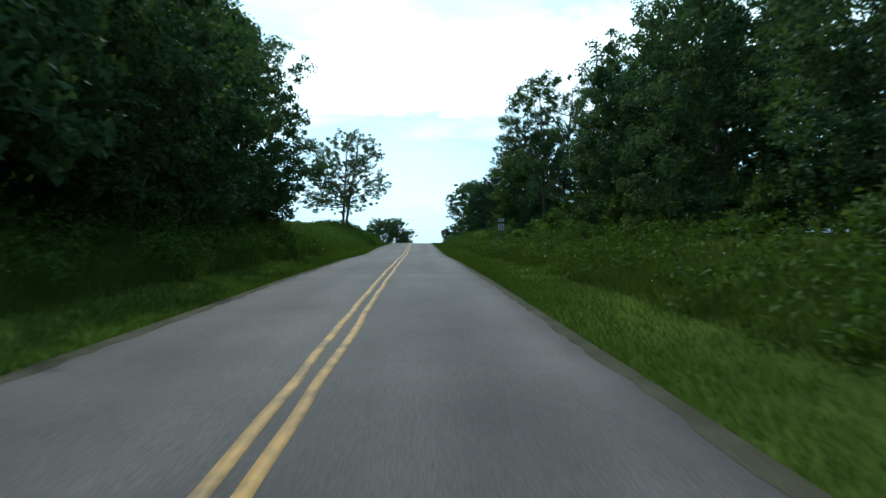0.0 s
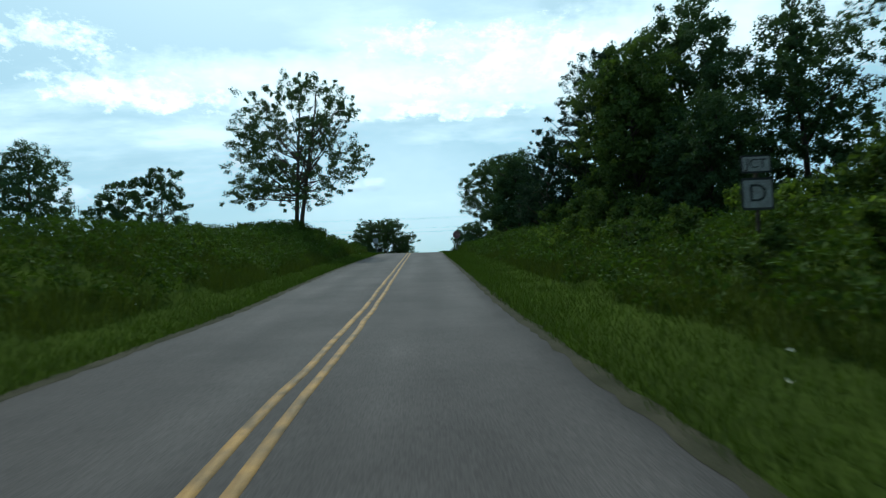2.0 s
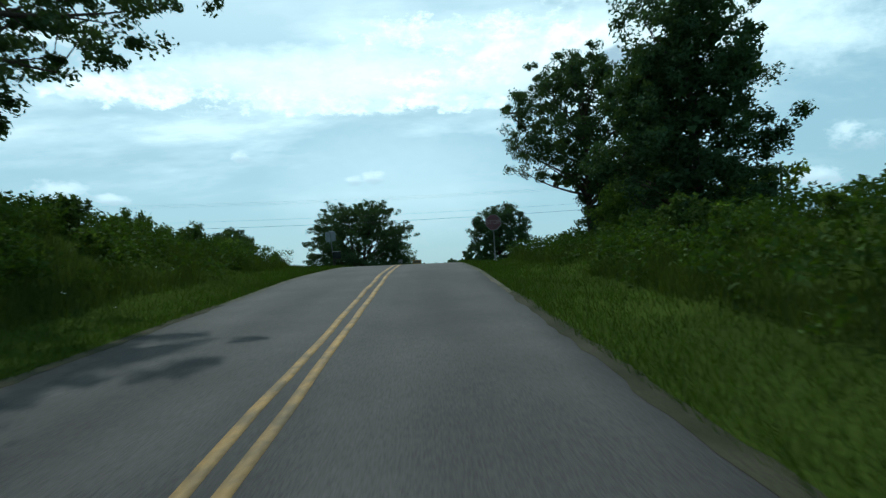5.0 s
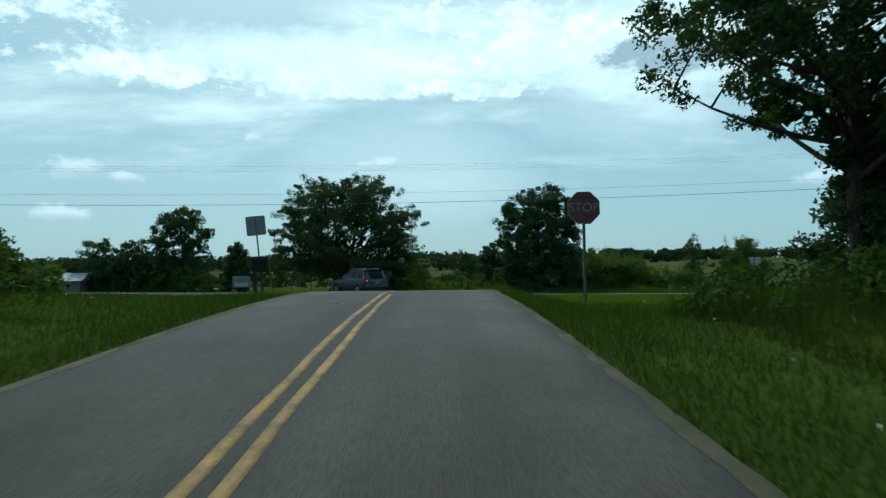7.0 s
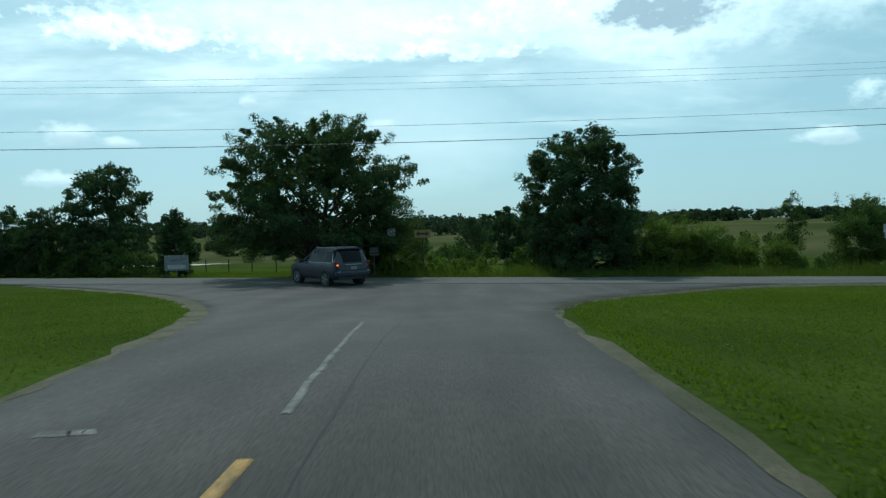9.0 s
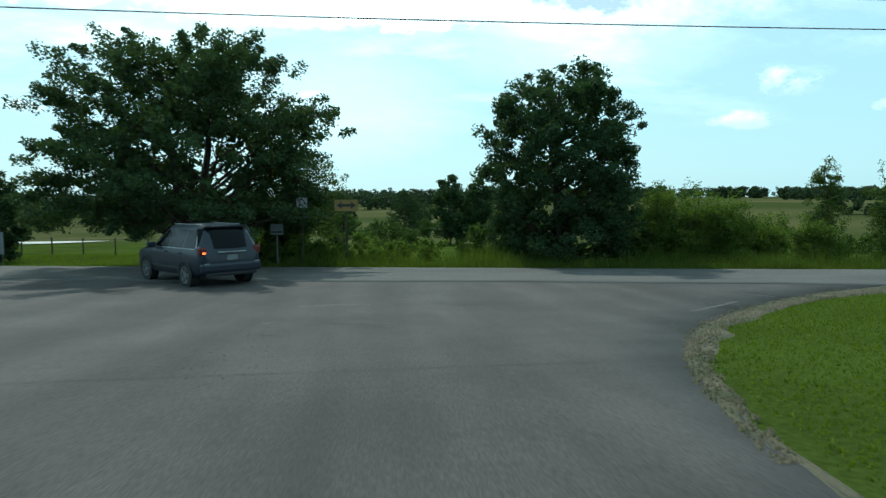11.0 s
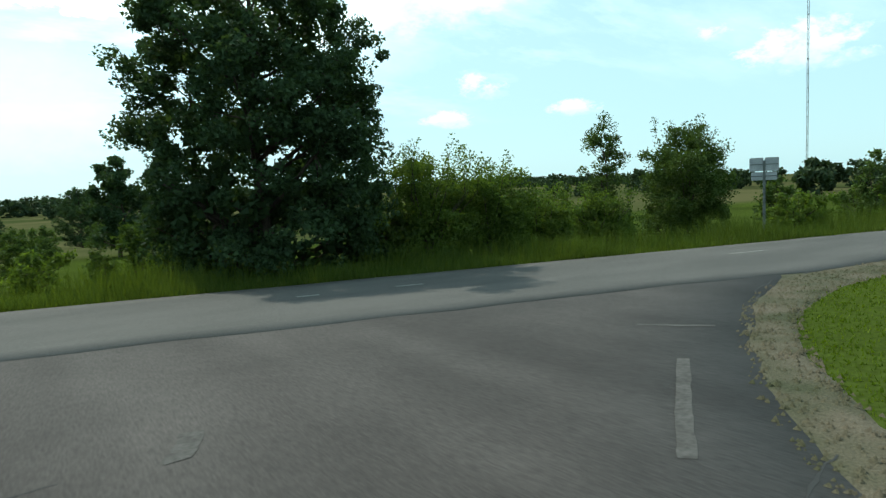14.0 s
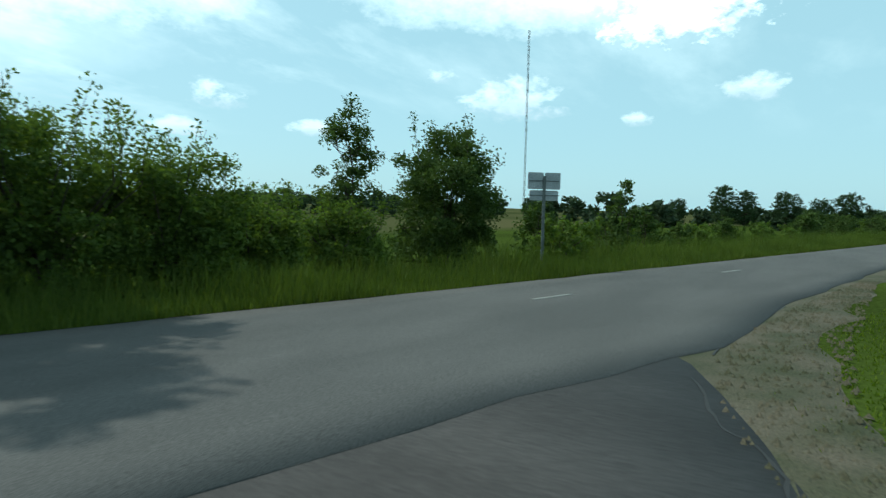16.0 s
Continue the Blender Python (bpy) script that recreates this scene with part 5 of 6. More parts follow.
def words(text, size, mat, parent, x, y, z, name="lettering", turn=0):
    cu = bpy.data.curves.new(name, "FONT")
    cu.body, cu.size, cu.align_x, cu.align_y, cu.extrude = text, size, "CENTER", "CENTER", 0.001
    tmp = bpy.data.objects.new(name, cu)
    scene.collection.objects.link(tmp)
    dg = bpy.context.evaluated_depsgraph_get()
    me = bpy.data.meshes.new_from_object(tmp.evaluated_get(dg))
    bpy.data.objects.remove(tmp)
    me.materials.clear(); me.materials.append(mat)
    ob = new(name, me)
    ob.parent = parent
    ob.matrix_basis = pose(x, y, z, 90, 0, turn)
    return ob


def at(ob, x, y, z, rx=0, ry=0, rz=0):
    ob.matrix_basis = pose(x, y, z, rx, ry, rz)
    return ob


def stop_sign(x, y):
    t = empty("stop_sign", pose(x, y, land(x, y), 0, -0.6, 2), "red octagonal stop sign on a steel post in the lawn", "road sign")
    part("post", post(bmesh.new(), 3.1, 0.075, 0.05), M["steel"], t)
    s = at(part("sign_plate", plate(0.914, 0.914, sides=8), M["sign_grey"], t, "octagonal plate with white border"), 0, -0.04, 2.72)
    at(part("red_face", plate(0.874, 0.874, 0.002, sides=8), M["sign_red"], s), 0, -0.004, 0)
    words("STOP", 0.36, M["stop_letter"], s, 0, -0.007, 0)
    for dz in (-0.25, 0.25):
        at(part("bolt", cyl(bmesh.new(), 0.012, 0.012, 0.012), M["steel"], t), 0, -0.05, 2.72 + dz, 90)


stop_sign(4.32, 0.0)


def letter_sign(x, y, height, rz, letter, label, lower=None, upper=False):
    t = empty("route_sign", pose(x, y, land(x, y), 0, 0, rz), label, "road sign")
    part("post", post(bmesh.new(), height + (0.6 if upper else 0.25)), M["wood_post"], t)
    s = at(part("sign_plate", plate(0.54, 0.54), M["sign_black"], t, "black-bordered square plate"), 0, -0.03, height)
    at(part("white_face", plate(0.46, 0.46, 0.002, 0.03), M["sign_grey"], s), 0, -0.004, 0)
    words(letter, 0.42, M["sign_black"], s, 0, -0.007, 0)
    if lower:
        p = at(part("arrow_plate", plate(0.5, 0.3, corner=0.03), M["sign_back"], t, "small grey arrow plate"), 0, -0.03, height - 0.52)
        at(part("arrow", arrow_mesh(0.36, 0.16), M["sign_black"], p), 0, -0.004, 0)
    if upper:
        u = at(part("upper_plate", plate(0.5, 0.3, corner=0.03), M["sign_black"], t, "small white plate"), 0, -0.03, height + 0.5)
        at(part("white_face", plate(0.44, 0.24, 0.002, 0.02), M["sign_grey"], u), 0, -0.004, 0)
        words("JCT", 0.22, M["sign_black"], u, 0, -0.007, 0)


def arrow_mesh(w, h):
    bm = bmesh.new()
    k, s = h / 2, h * 0.17
    a = w / 2
    pts = [(-a, 0), (-a + h * 0.7, k), (-a + h * 0.6, s), (a - h * 0.6, s), (a - h * 0.7, k), (a, 0), (a - h * 0.7, -k), (a - h * 0.6, -s), (-a + h * 0.6, -s), (-a + h * 0.7, -k)]
    f = bm.faces.new([bm.verts.new((x, 0, z)) for x, z in pts])
    r = bmesh.ops.extrude_face_region(bm, geom=[f])
    bmesh.ops.translate(bm, verts=[v for v in r["geom"] if isinstance(v, bmesh.types.BMVert)], vec=(0, 0.002, 0))
    bmesh.ops.recalc_face_normals(bm, faces=bm.faces)
    return bm


letter_sign(5.64, -66.2, 1.55, -4, "D", "white square route sign on a post in the bank", upper=True)
letter_sign(-2.62, 34.8, 2.8, -8, "D", "white square route sign with an arrow plate below", lower=True)


def arrow_sign(x, y):
    t = empty("arrow_sign", pose(x, y, land(x, y), 0, 0, -6), "yellow warning sign with a black double arrow", "road sign")
    part("post", post(bmesh.new(), 2.95, 0.075, 0.05), M["wood_post"], t)
    s = at(part("sign_plate", plate(1.02, 0.5), M["sign_yellow"], t), 0, -0.03, 2.72)
    at(part("double_arrow", arrow_mesh(0.84, 0.34), M["sign_black"], s, "black double-headed arrow"), 0, -0.004, 0)


arrow_sign(-0.72, 34.75)


def grey_panel(x, y):
    t = empty("notice_panel", pose(x, y, land(x, y), 0, 0, -6), "grey metal notice panel on a short post before a hedge", "sign")
    part("post", post(bmesh.new(), 1.85, 0.06, 0.05), M["steel"], t)
    p = at(part("panel", plate(0.56, 0.48, 0.012, 0.04), M["sign_back"], t), 0, -0.04, 1.67)
    at(part("print_bar", box(bmesh.new(), 0.5, 0.004, 0.06), M["sign_black"], p), 0, -0.004, -0.12)


grey_panel(-3.75, 35.2)


def sign_from_behind(x, y, rz, lean, size, height, label):
    t = empty("road_sign", pose(x, y, land(x, y), 0, lean, rz), label, "road sign")
    at(part("post", post(bmesh.new(), height + size / 2 - 0.5, 0.05, 0.03, 0.0), M["steel"], t), 0, 0, 0.5)
    part("stub", post(bmesh.new(), 0.75, 0.085, 0.07), M["wood_post"], t, "thick dark stub post")
    p = at(part("sign_plate", plate(size, size * 1.02), M["sign_back"], t, "bare metal back of a sign plate"), 0, -0.03, height, 0, 0, 0)
    at(part("stiffener", box(bmesh.new(), 0.06, 0.012, size * 0.98, bevel=0.003), M["steel"], p), 0, -0.01, 0)
    return t


sign_from_behind(-5.75, 3.75, 8, -5.5, 0.64, 2.3, "leaning square road sign with a bare metal back")


def junction_signs(x, y):
    t = empty("route_sign", pose(x, y, land(x, y), 0, 0, -52), "pair of small route signs with bare metal backs", "road sign")
    part("post", post(bmesh.new(), 2.75, 0.08, 0.05), M["steel"], t)
    for k, (dx, dz, w, h) in enumerate(((-0.235, 2.62, 0.44, 0.46), (0.235, 2.62, 0.44, 0.46), (0.0, 2.22, 0.8, 0.28))):
        # plates take the brighter metal, so their glare sits in the colour
        at(part("sign_plate", plate(w, h, corner=0.04), M["sign_pale"], t), dx, 0.03, dz)
    for dz in (2.62, 2.22):
        at(part("crossbar", box(bmesh.new(), 0.85, 0.02, 0.025, bevel=0.004), M["steel"], t), 0, 0.02, dz)


junction_signs(24.6, 29.6)


def mailbox(x, y):
    t = empty("mailbox", pose(x, y, land(x, y) - 0.12, 0, -1, 8) @ Matrix.Scale(0.9, 4), "dark metal mailbox on a thick wooden post", "mailbox")
    part("post", box(bmesh.new(), 0.13, 0.13, 1.3, Matrix.Translation((0, 0, 0.3)), 0.012), M["wood_post"], t)
    part("arm", box(bmesh.new(), 0.58, 0.1, 0.07, Matrix.Translation((0.18, 0, 0.93)), 0.01), M["wood_post"], t)
    bm = bmesh.new()
    prof = [(-0.14, 0), (0.14, 0), (0.14, 0.34)] + [(0.14 * math.cos(a), 0.34 + 0.12 * math.sin(a)) for a in np.linspace(0.3, math.pi - 0.3, 7)] + [(-0.14, 0.34)]
    rings = [[bm.verts.new((u, px, 0.97 + pz)) for px, pz in prof] for u in (-0.09, 0.47)]
    n = len(prof)
    for i in range(n):
        bm.faces.new((rings[0][i], rings[0][(i + 1) % n], rings[1][(i + 1) % n], rings[1][i]))
    bm.faces.new(rings[0][::-1]); bm.faces.new(rings[1])
    bmesh.ops.recalc_face_normals(bm, faces=bm.faces)
    b = part("box", bm, M["mailbox_metal"], t)
    at(part("lid", box(bmesh.new(), 0.6, 0.2, 0.025, bevel=0.008), M["sign_grey"], b, "pale top edge"), 0.19, 0, 1.44, 0, -3, 0)
    at(part("flag", box(bmesh.new(), 0.03, 0.008, 0.2, bevel=0.002), M["sign_red"], b), 0.1, 0.15, 1.25)
    w = bmesh.new()
    for k in range(10):
        a = 2 * math.pi * k / 10
        box(w, 0.05, 0.03, 0.035, pose(0.085 * math.cos(a), 0, 0.085 * math.sin(a), 0, -math.degrees(a)), 0.008)
    at(part("wreath", w, M["sign_black"], t, "small dark ring hung on the post"), 0.1, -0.08, 0.78)


mailbox(-5.55, 2.2)


def yard_sign(x, y):
    t = empty("yard_sign", pose(x, y, land(x, y), 0, 0, 8), "large pale yard sign on wire legs in the grass", "sign")
    at(part("panel", box(bmesh.new(), 1.5, 0.03, 1.0, bevel=0.005), M["sign_back"], t), 0, 0, 1.02)
    for dx in (-0.68, 0.0, 0.68):
        at(part("leg", cyl(bmesh.new(), 0.02, 0.02, 1.0, seg=8), M["steel"], t), dx, 0.03, 0.2)
    at(part("print_bar", box(bmesh.new(), 1.12, 0.004, 0.26), M["sign_pale"], t, "pale line of print"), 0, -0.018, 0.76)
    at(part("print_bar", box(bmesh.new(), 0.8, 0.004, 0.1), M["steel"], t), 0, -0.018, 1.2)


yard_sign(-16.9, 37.6)


def wire_fence(a, b, count):
    mid = (np.array(a) + np.array(b)) / 2
    z0 = land(*mid)
    t = empty("wire_fence", pose(mid[0], mid[1], z0), "low wire fence on thin posts across the grass", "fence")
    feet = np.array(a)[None] + (np.array(b) - np.array(a))[None] * np.linspace(0, 1, count)[:, None]
    feet = np.concatenate([feet - mid, (land_np(feet[:, 0], feet[:, 1]) - z0)[:, None]], 1)
    for x, y, z in feet:
        at(part("fence_post", cyl(bmesh.new(), 0.045, 0.04, 1.35, Matrix.Translation((0, 0, 0.32)), 8), M["wood_post"], t), x, y, z)
    for h in (0.35, 0.62, 0.9):
        v, f = tubes([(feet + np.array([0, -0.045, h]), np.full(count, 0.006))], 5)
        np_part("fence_wire", v, f, M["wire"], t)


wire_fence((-22.5, 48.4), (-8.0, 42.9), 8)


# ---- wires on poles ----
POLE_X = (-62.6, 34.0)
LOW_X = -14.3


def wire(z0, off, label, thick=0.014):
    n = 48
    x = np.linspace(*POLE_X, n)
    y = 18.66 + off + 0.044 * x
    z = z0 + 0.0006 * (x - LOW_X) ** 2
    v, f = tubes([(np.stack([x, y, z], 1), np.full(n, thick))], 5)
    tagged(np_part("overhead_wire", v, f, M["wire"]), label, "wire", group="overhead wires")


def pole(x):
    y = 18.66 + 0.044 * x
    z = land(x, y)
    t = empty("utility_pole", pose(x, y, z), "weathered wooden utility pole beside the road", "utility pole", "utility poles")
    part("shaft", cyl(bmesh.new(), 0.16, 0.11, 10.4, Matrix.Translation((0, 0, 4.7))), M["wood_post"], t)
    at(part("crossarm", box(bmesh.new(), 0.1, 2.2, 0.12, bevel=0.01), M["wood_post"], t), 0, 0, 7.96 - z)
    for dy in (-0.95, 0.0, 0.95):
        at(part("insulator", cyl(bmesh.new(), 0.05, 0.03, 0.14, seg=10), M["sign_grey"], t), 0, dy, 8.05 - z)


for x in POLE_X:
    pole(x)
wire(4.557, 0.12, "sagging black overhead cable", 0.012)
wire(5.15, 0.12, "thin black overhead wire", 0.006)
wire(6.6, -0.95, "thin upper overhead wire", 0.0035)
wire(6.6, 0.0, "thin upper overhead wire", 0.0035)
wire(6.6, 0.95, "thin upper overhead wire", 0.0035)


def mast(x, y, h):
    t = empty("radio_mast", pose(x, y, land(x, y)), "tall thin guyed radio mast in a distant field", "mast")
    bm = bmesh.new()
    for k in range(3):
        a = 2 * math.pi * k / 3
        cyl(bm, 0.05, 0.05, h, Matrix.Translation((0.16 * math.cos(a), 0.16 * math.sin(a), h / 2)), 6)
    part("legs", bm, M["wire"], t)
    for i in range(14):
        at(part("lattice_ring", cyl(bmesh.new(), 0.18, 0.18, 0.12, seg=6), M["wire"], t), 0, 0, (i + 0.5) * h / 14)


mast(120.6, 78.0, 36.0)


# ---- the car ahead ----
def suv(x, y, rz, big):
    t = empty("suv_car", pose(x, y, float(surface(x, y)) + 0.03, 0, 0, rz) @ Matrix.Diagonal((big, big, big * 0.96, 1)), "dark blue-grey mid-size SUV turning at the junction", "car")
    # stations along the length: y (front is +), half width, sill, belt, top, roof half width
    st = np.array([(-2.30, 0.66, 0.56, 0.78, 0.82, 0.60), (-2.27, 0.80, 0.48, 0.98, 1.02, 0.68), (-2.22, 0.87, 0.42, 1.06, 1.16, 0.70), (-2.14, 0.905, 0.38, 1.08, 1.36, 0.70), (-2.04, 0.92, 0.36, 1.09, 1.58, 0.68), (-1.93, 0.925, 0.34, 1.10, 1.735, 0.665),
                   (-1.78, 0.93, 0.33, 1.10, 1.80, 0.66), (-1.3, 0.935, 0.32, 1.10, 1.83, 0.66), (-0.5, 0.935, 0.31, 1.09, 1.835, 0.67), (0.05, 0.935, 0.31, 1.08, 1.805, 0.66), (0.32, 0.935, 0.31, 1.08, 1.72, 0.655), (0.75, 0.93, 0.31, 1.07, 1.42, 0.69),
                   (1.08, 0.925, 0.31, 1.05, 1.155, 0.76), (1.25, 0.92, 0.31, 1.03, 1.10, 0.74), (1.7, 0.905, 0.32, 0.99, 1.06, 0.70), (2.05, 0.87, 0.34, 0.93, 0.98, 0.64), (2.2, 0.81, 0.38, 0.85, 0.88, 0.58), (2.29, 0.66, 0.46, 0.70, 0.72, 0.46)])
    fine = np.concatenate([np.linspace(-2.30, -1.78, 22), np.linspace(-1.7, 1.0, 46), np.linspace(1.04, 2.29, 28)])
    rows_ = np.stack([np.interp(fine, st[:, 0], st[:, c]) for c in range(1, 6)], 1)
    ker = np.array([0.25, 0.5, 0.25])
    for c in range(5):
        rows_[1:-1, c] = np.convolve(rows_[:, c], ker, "valid")

    def outline(row):
        hw, zb, zm, zt, rf = row
        up = max(zt - zm, 0.02)
        ctrl = np.array([(hw * 0.80, zb), (hw * 0.93, zb + 0.02), (hw * 0.985, zb + (zm - zb) * 0.2), (hw, zb + (zm - zb) * 0.5), (hw * 0.99, zb + (zm - zb) * 0.82), (hw * 0.965, zm),
                         (rf + (hw * 0.965 - rf) * 0.45, zm + up * 0.5), (rf, zm + up * 0.84), (rf * 0.9, zm + up * 0.95), (rf * 0.6, zt - up * 0.008), (0.0, zt)])
        u = np.linspace(0, 10, 41)
        out = np.stack([np.interp(u, np.arange(11), ctrl[:, k]) for k in range(2)], 1)
        for _ in range(2):
            out[1:-1] = (out[:-2] + 2 * out[1:-1] + out[2:]) / 4
        return out

    half = np.stack([outline(r) for r in rows_])
    full = np.concatenate([half * np.array([-1, 1]), half[:, -2::-1]], 1)
    nr, nc = full.shape[:2]
    V = np.stack([full[..., 0], np.repeat(fine[:, None], nc, 1), full[..., 1]], -1).reshape(-1, 3)
    q = (np.arange(nr - 1)[:, None] * nc + np.arange(nc - 1)[None]).ravel()
    F = [tuple(f) for f in np.stack([q, q + 1, q + nc + 1, q + nc], 1)]
    F += [(r * nc + nc - 1, r * nc, (r + 1) * nc, (r + 1) * nc + nc - 1) for r in range(nr - 1)]
    F += [tuple(range(nc))[::-1], tuple((nr - 1) * nc + k for k in range(nc))]
    me = bpy.data.meshes.new("body")
    me.from_pydata(V.tolist(), [], F)
    bmb = bmesh.new(); bmb.from_mesh(me); bpy.data.meshes.remove(me)
    bmesh.ops.recalc_face_normals(bmb, faces=bmb.faces)
    part("body", bmb, M["car_paint"], t, smooth=True)

    def skin(yy, zz):
        """Half width of the body at a length and a height."""
        k = int(np.clip(np.searchsorted(fine, yy), 1, nr - 1))
        w = (yy - fine[k - 1]) / (fine[k] - fine[k - 1])
        return sum(g * float(np.interp(zz, half[m][:, 1], half[m][:, 0])) for m, g in ((k - 1, 1 - w), (k, w)))

    def pane(name, s, corners, mat, lift=0.008, label="", n=7):
        """A curved panel laid on the body's side, from four corners of length and height."""
        a, b, c, d = [np.array(p) for p in corners]
        V = []
        for i in range(n):
            for j in range(n):
                u, w = i / (n - 1), j / (n - 1)
                yy, zz = (a * (1 - u) + b * u) * (1 - w) + (d * (1 - u) + c * u) * w
                V.append((s * (skin(yy, zz) + lift), yy, zz))
        i = (np.arange(n - 1)[:, None] * n + np.arange(n - 1)[None]).ravel()
        F = np.stack([i, i + 1, i + n + 1, i + n], 1)
        return np_part(name, V, F if s < 0 else F[:, ::-1], mat, t, label, smooth=True)

    def tail_y(zz):
        return float(np.interp(zz, rows_[:22, 3], fine[:22]))

    def back(name, z0, z1, w0, w1, mat, lift, label="", n=9):
        """A curved panel laid on the sloping tail."""
        V = []
        for i in range(n):
            zz = z0 + (z1 - z0) * i / (n - 1)
            for j in range(n):
                xx = (2 * j / (n - 1) - 1) * (w0 + (w1 - w0) * i / (n - 1))
                V.append((xx, tail_y(zz) - lift + 0.10 * (xx / 0.7) ** 4, zz))
        i = (np.arange(n - 1)[:, None] * n + np.arange(n - 1)[None]).ravel()
        return np_part(name, V, np.stack([i, i + 1, i + n + 1, i + n], 1), mat, t, label, smooth=True)

    for s in (-1, 1):
        for name, a in (("rear_side_window", ((-1.90, 1.16), (-1.20, 1.15), (-1.20, 1.66), (-1.70, 1.65))), ("rear_door_window", ((-1.10, 1.15), (-0.30, 1.14), (-0.30, 1.68), (-1.10, 1.67))),
                        ("front_door_window", ((-0.20, 1.14), (0.72, 1.12), (0.26, 1.63), (-0.20, 1.67)))):
            pane(name, s, a, M["car_glass"])
        pane("window_trim", s, ((-1.92, 1.125), (0.80, 1.095), (0.80, 1.115), (-1.92, 1.145)), M["rim"], 0.010, "bright strip under the side windows")
        for y0, y1 in ((-1.20, -1.10), (-0.30, -0.20)):
            pane("pillar", s, ((y0, 1.15), (y1, 1.15), (y1, 1.67), (y0, 1.66)), M["car_paint"], 0.004)
        pane("rear_pillar", s, ((-2.06, 1.16), (-1.93, 1.16), (-1.74, 1.66), (-1.86, 1.66)), M["rim"], 0.006, "pale rear pillar edge")
        pane("side_trim", s, ((-0.95, 0.50), (0.95, 0.50), (0.95, 0.60), (-0.95, 0.60)), M["car_trim"], 0.014)
        pane("sill_cladding", s, ((-0.98, 0.34), (0.98, 0.34), (0.98, 0.42), (-0.98, 0.42)), M["car_trim"], 0.010)
        for yy in (-1.15, -0.25):
            pane("door_seam", s, ((yy - 0.006, 0.45), (yy + 0.006, 0.45), (yy + 0.006, 1.10), (yy - 0.006, 1.10)), M["crack"], 0.003)
        for yy in (-1.02, -0.08):
            at(part("door_handle", box(bmesh.new(), 0.03, 0.2, 0.035, bevel=0.01), M["car_paint"], t), s * 0.945, yy, 0.99)
        at(part("tail_light", box(bmesh.new(), 0.20, 0.2, 0.24, bevel=0.05), M["tail_light"], t, "red tail light"), s * 0.80, -2.16, 1.08)
        if s < 0:
            at(part("indicator", box(bmesh.new(), 0.10, 0.03, 0.06, bevel=0.01), M["tail_lit"], t, "glowing orange indicator"), s * 0.79, -2.255, 1.03)
        at(part("wing_mirror", box(bmesh.new(), 0.24, 0.14, 0.18, bevel=0.04), M["car_paint"], t), s * 1.03, 0.66, 1.16)
        at(part("roof_rail", box(bmesh.new(), 0.03, 1.7, 0.035, bevel=0.012), M["rim"], t), s * 0.57, -0.85, 1.812)
        at(part("headlight", box(bmesh.new(), 0.28, 0.16, 0.18, bevel=0.04), M["rim"], t), s * 0.64, 2.12, 0.82)
        for yy in (-1.36, 1.35):
            w = at(part("wheel", cyl(bmesh.new(), 0.365, 0.365, 0.24, seg=28), M["tyre"], t), s * 0.812, yy, 0.365, 0, 90, 0)
            bmr = bmesh.new()
            cyl(bmr, 0.06, 0.05, 0.03, seg=14)
            for k in range(5):   # split spokes
                for dx in (-0.028, 0.028):
                    box(bmr, 0.026, 0.2, 0.02, Matrix.Rotation(k * 2 * math.pi / 5, 4, "Z") @ Matrix.Translation((dx, 0.125, 0.004)), 0.006)
            for k in range(28):
                box(bmr, 0.056, 0.024, 0.03, Matrix.Rotation(k * 2 * math.pi / 28, 4, "Z") @ Matrix.Translation((0, 0.232, 0)))
            at(part("rim", bmr, M["rim"], w), 0, 0, s * 0.116, 0 if s > 0 else 180)
            bma = bmesh.new()
            n = 18
            inner_, outer = [], []
            for k in range(n + 1):
                a = math.pi * k / n
                for r, lst in ((0.39, inner_), (0.43, outer)):
                    lst.append((s * 0.938, yy + r * math.cos(a), 0.37 + r * math.sin(a)))
            vi, vo = [bma.verts.new(p) for p in inner_], [bma.verts.new(p) for p in outer]
            for k in range(n):
                bma.faces.new((vi[k], vi[k + 1], vo[k + 1], vo[k]))
            r = bmesh.ops.extrude_face_region(bma, geom=list(bma.faces))
            bmesh.ops.translate(bma, verts=[v for v in r["geom"] if isinstance(v, bmesh.types.BMVert)], vec=(s * 0.015, 0, 0))
            bmesh.ops.recalc_face_normals(bma, faces=bma.faces)
            part("wheel_arch", bma, M["car_trim"], t)
            bmd = bmesh.new()
            cyl(bmd, 0.40, 0.40, 0.02, seg=28)
            at(part("wheel_well", bmd, M["crack"], t), s * 0.926, yy, 0.37, 0, 90, 0)
    back("rear_window", 1.15, 1.71, 0.875, 0.76, M["car_glass"], 0.03)
    back("plate_recess", 0.80, 0.98, 0.36, 0.36, M["car_trim"], 0.012)
    pts = [(0.66, 1.06, 1.19), (-0.66, 1.06, 1.19), (-0.57, 0.36, 1.70), (0.57, 0.36, 1.70)]
    bmw = bmesh.new()
    bmw.faces.new([bmw.verts.new((px, py + 0.03, pz + 0.03)) for px, py, pz in pts])
    bmesh.ops.solidify(bmw, geom=list(bmw.faces), thickness=0.03)
    part("windscreen", bmw, M["car_glass"], t)
    at(part("rear_bumper", box(bmesh.new(), 1.76, 0.24, 0.30, bevel=0.09), M["car_paint"], t), 0, -2.22, 0.60)
    at(part("bumper_valance", box(bmesh.new(), 1.5, 0.2, 0.14, bevel=0.05), M["car_trim"], t), 0, -2.18, 0.42)
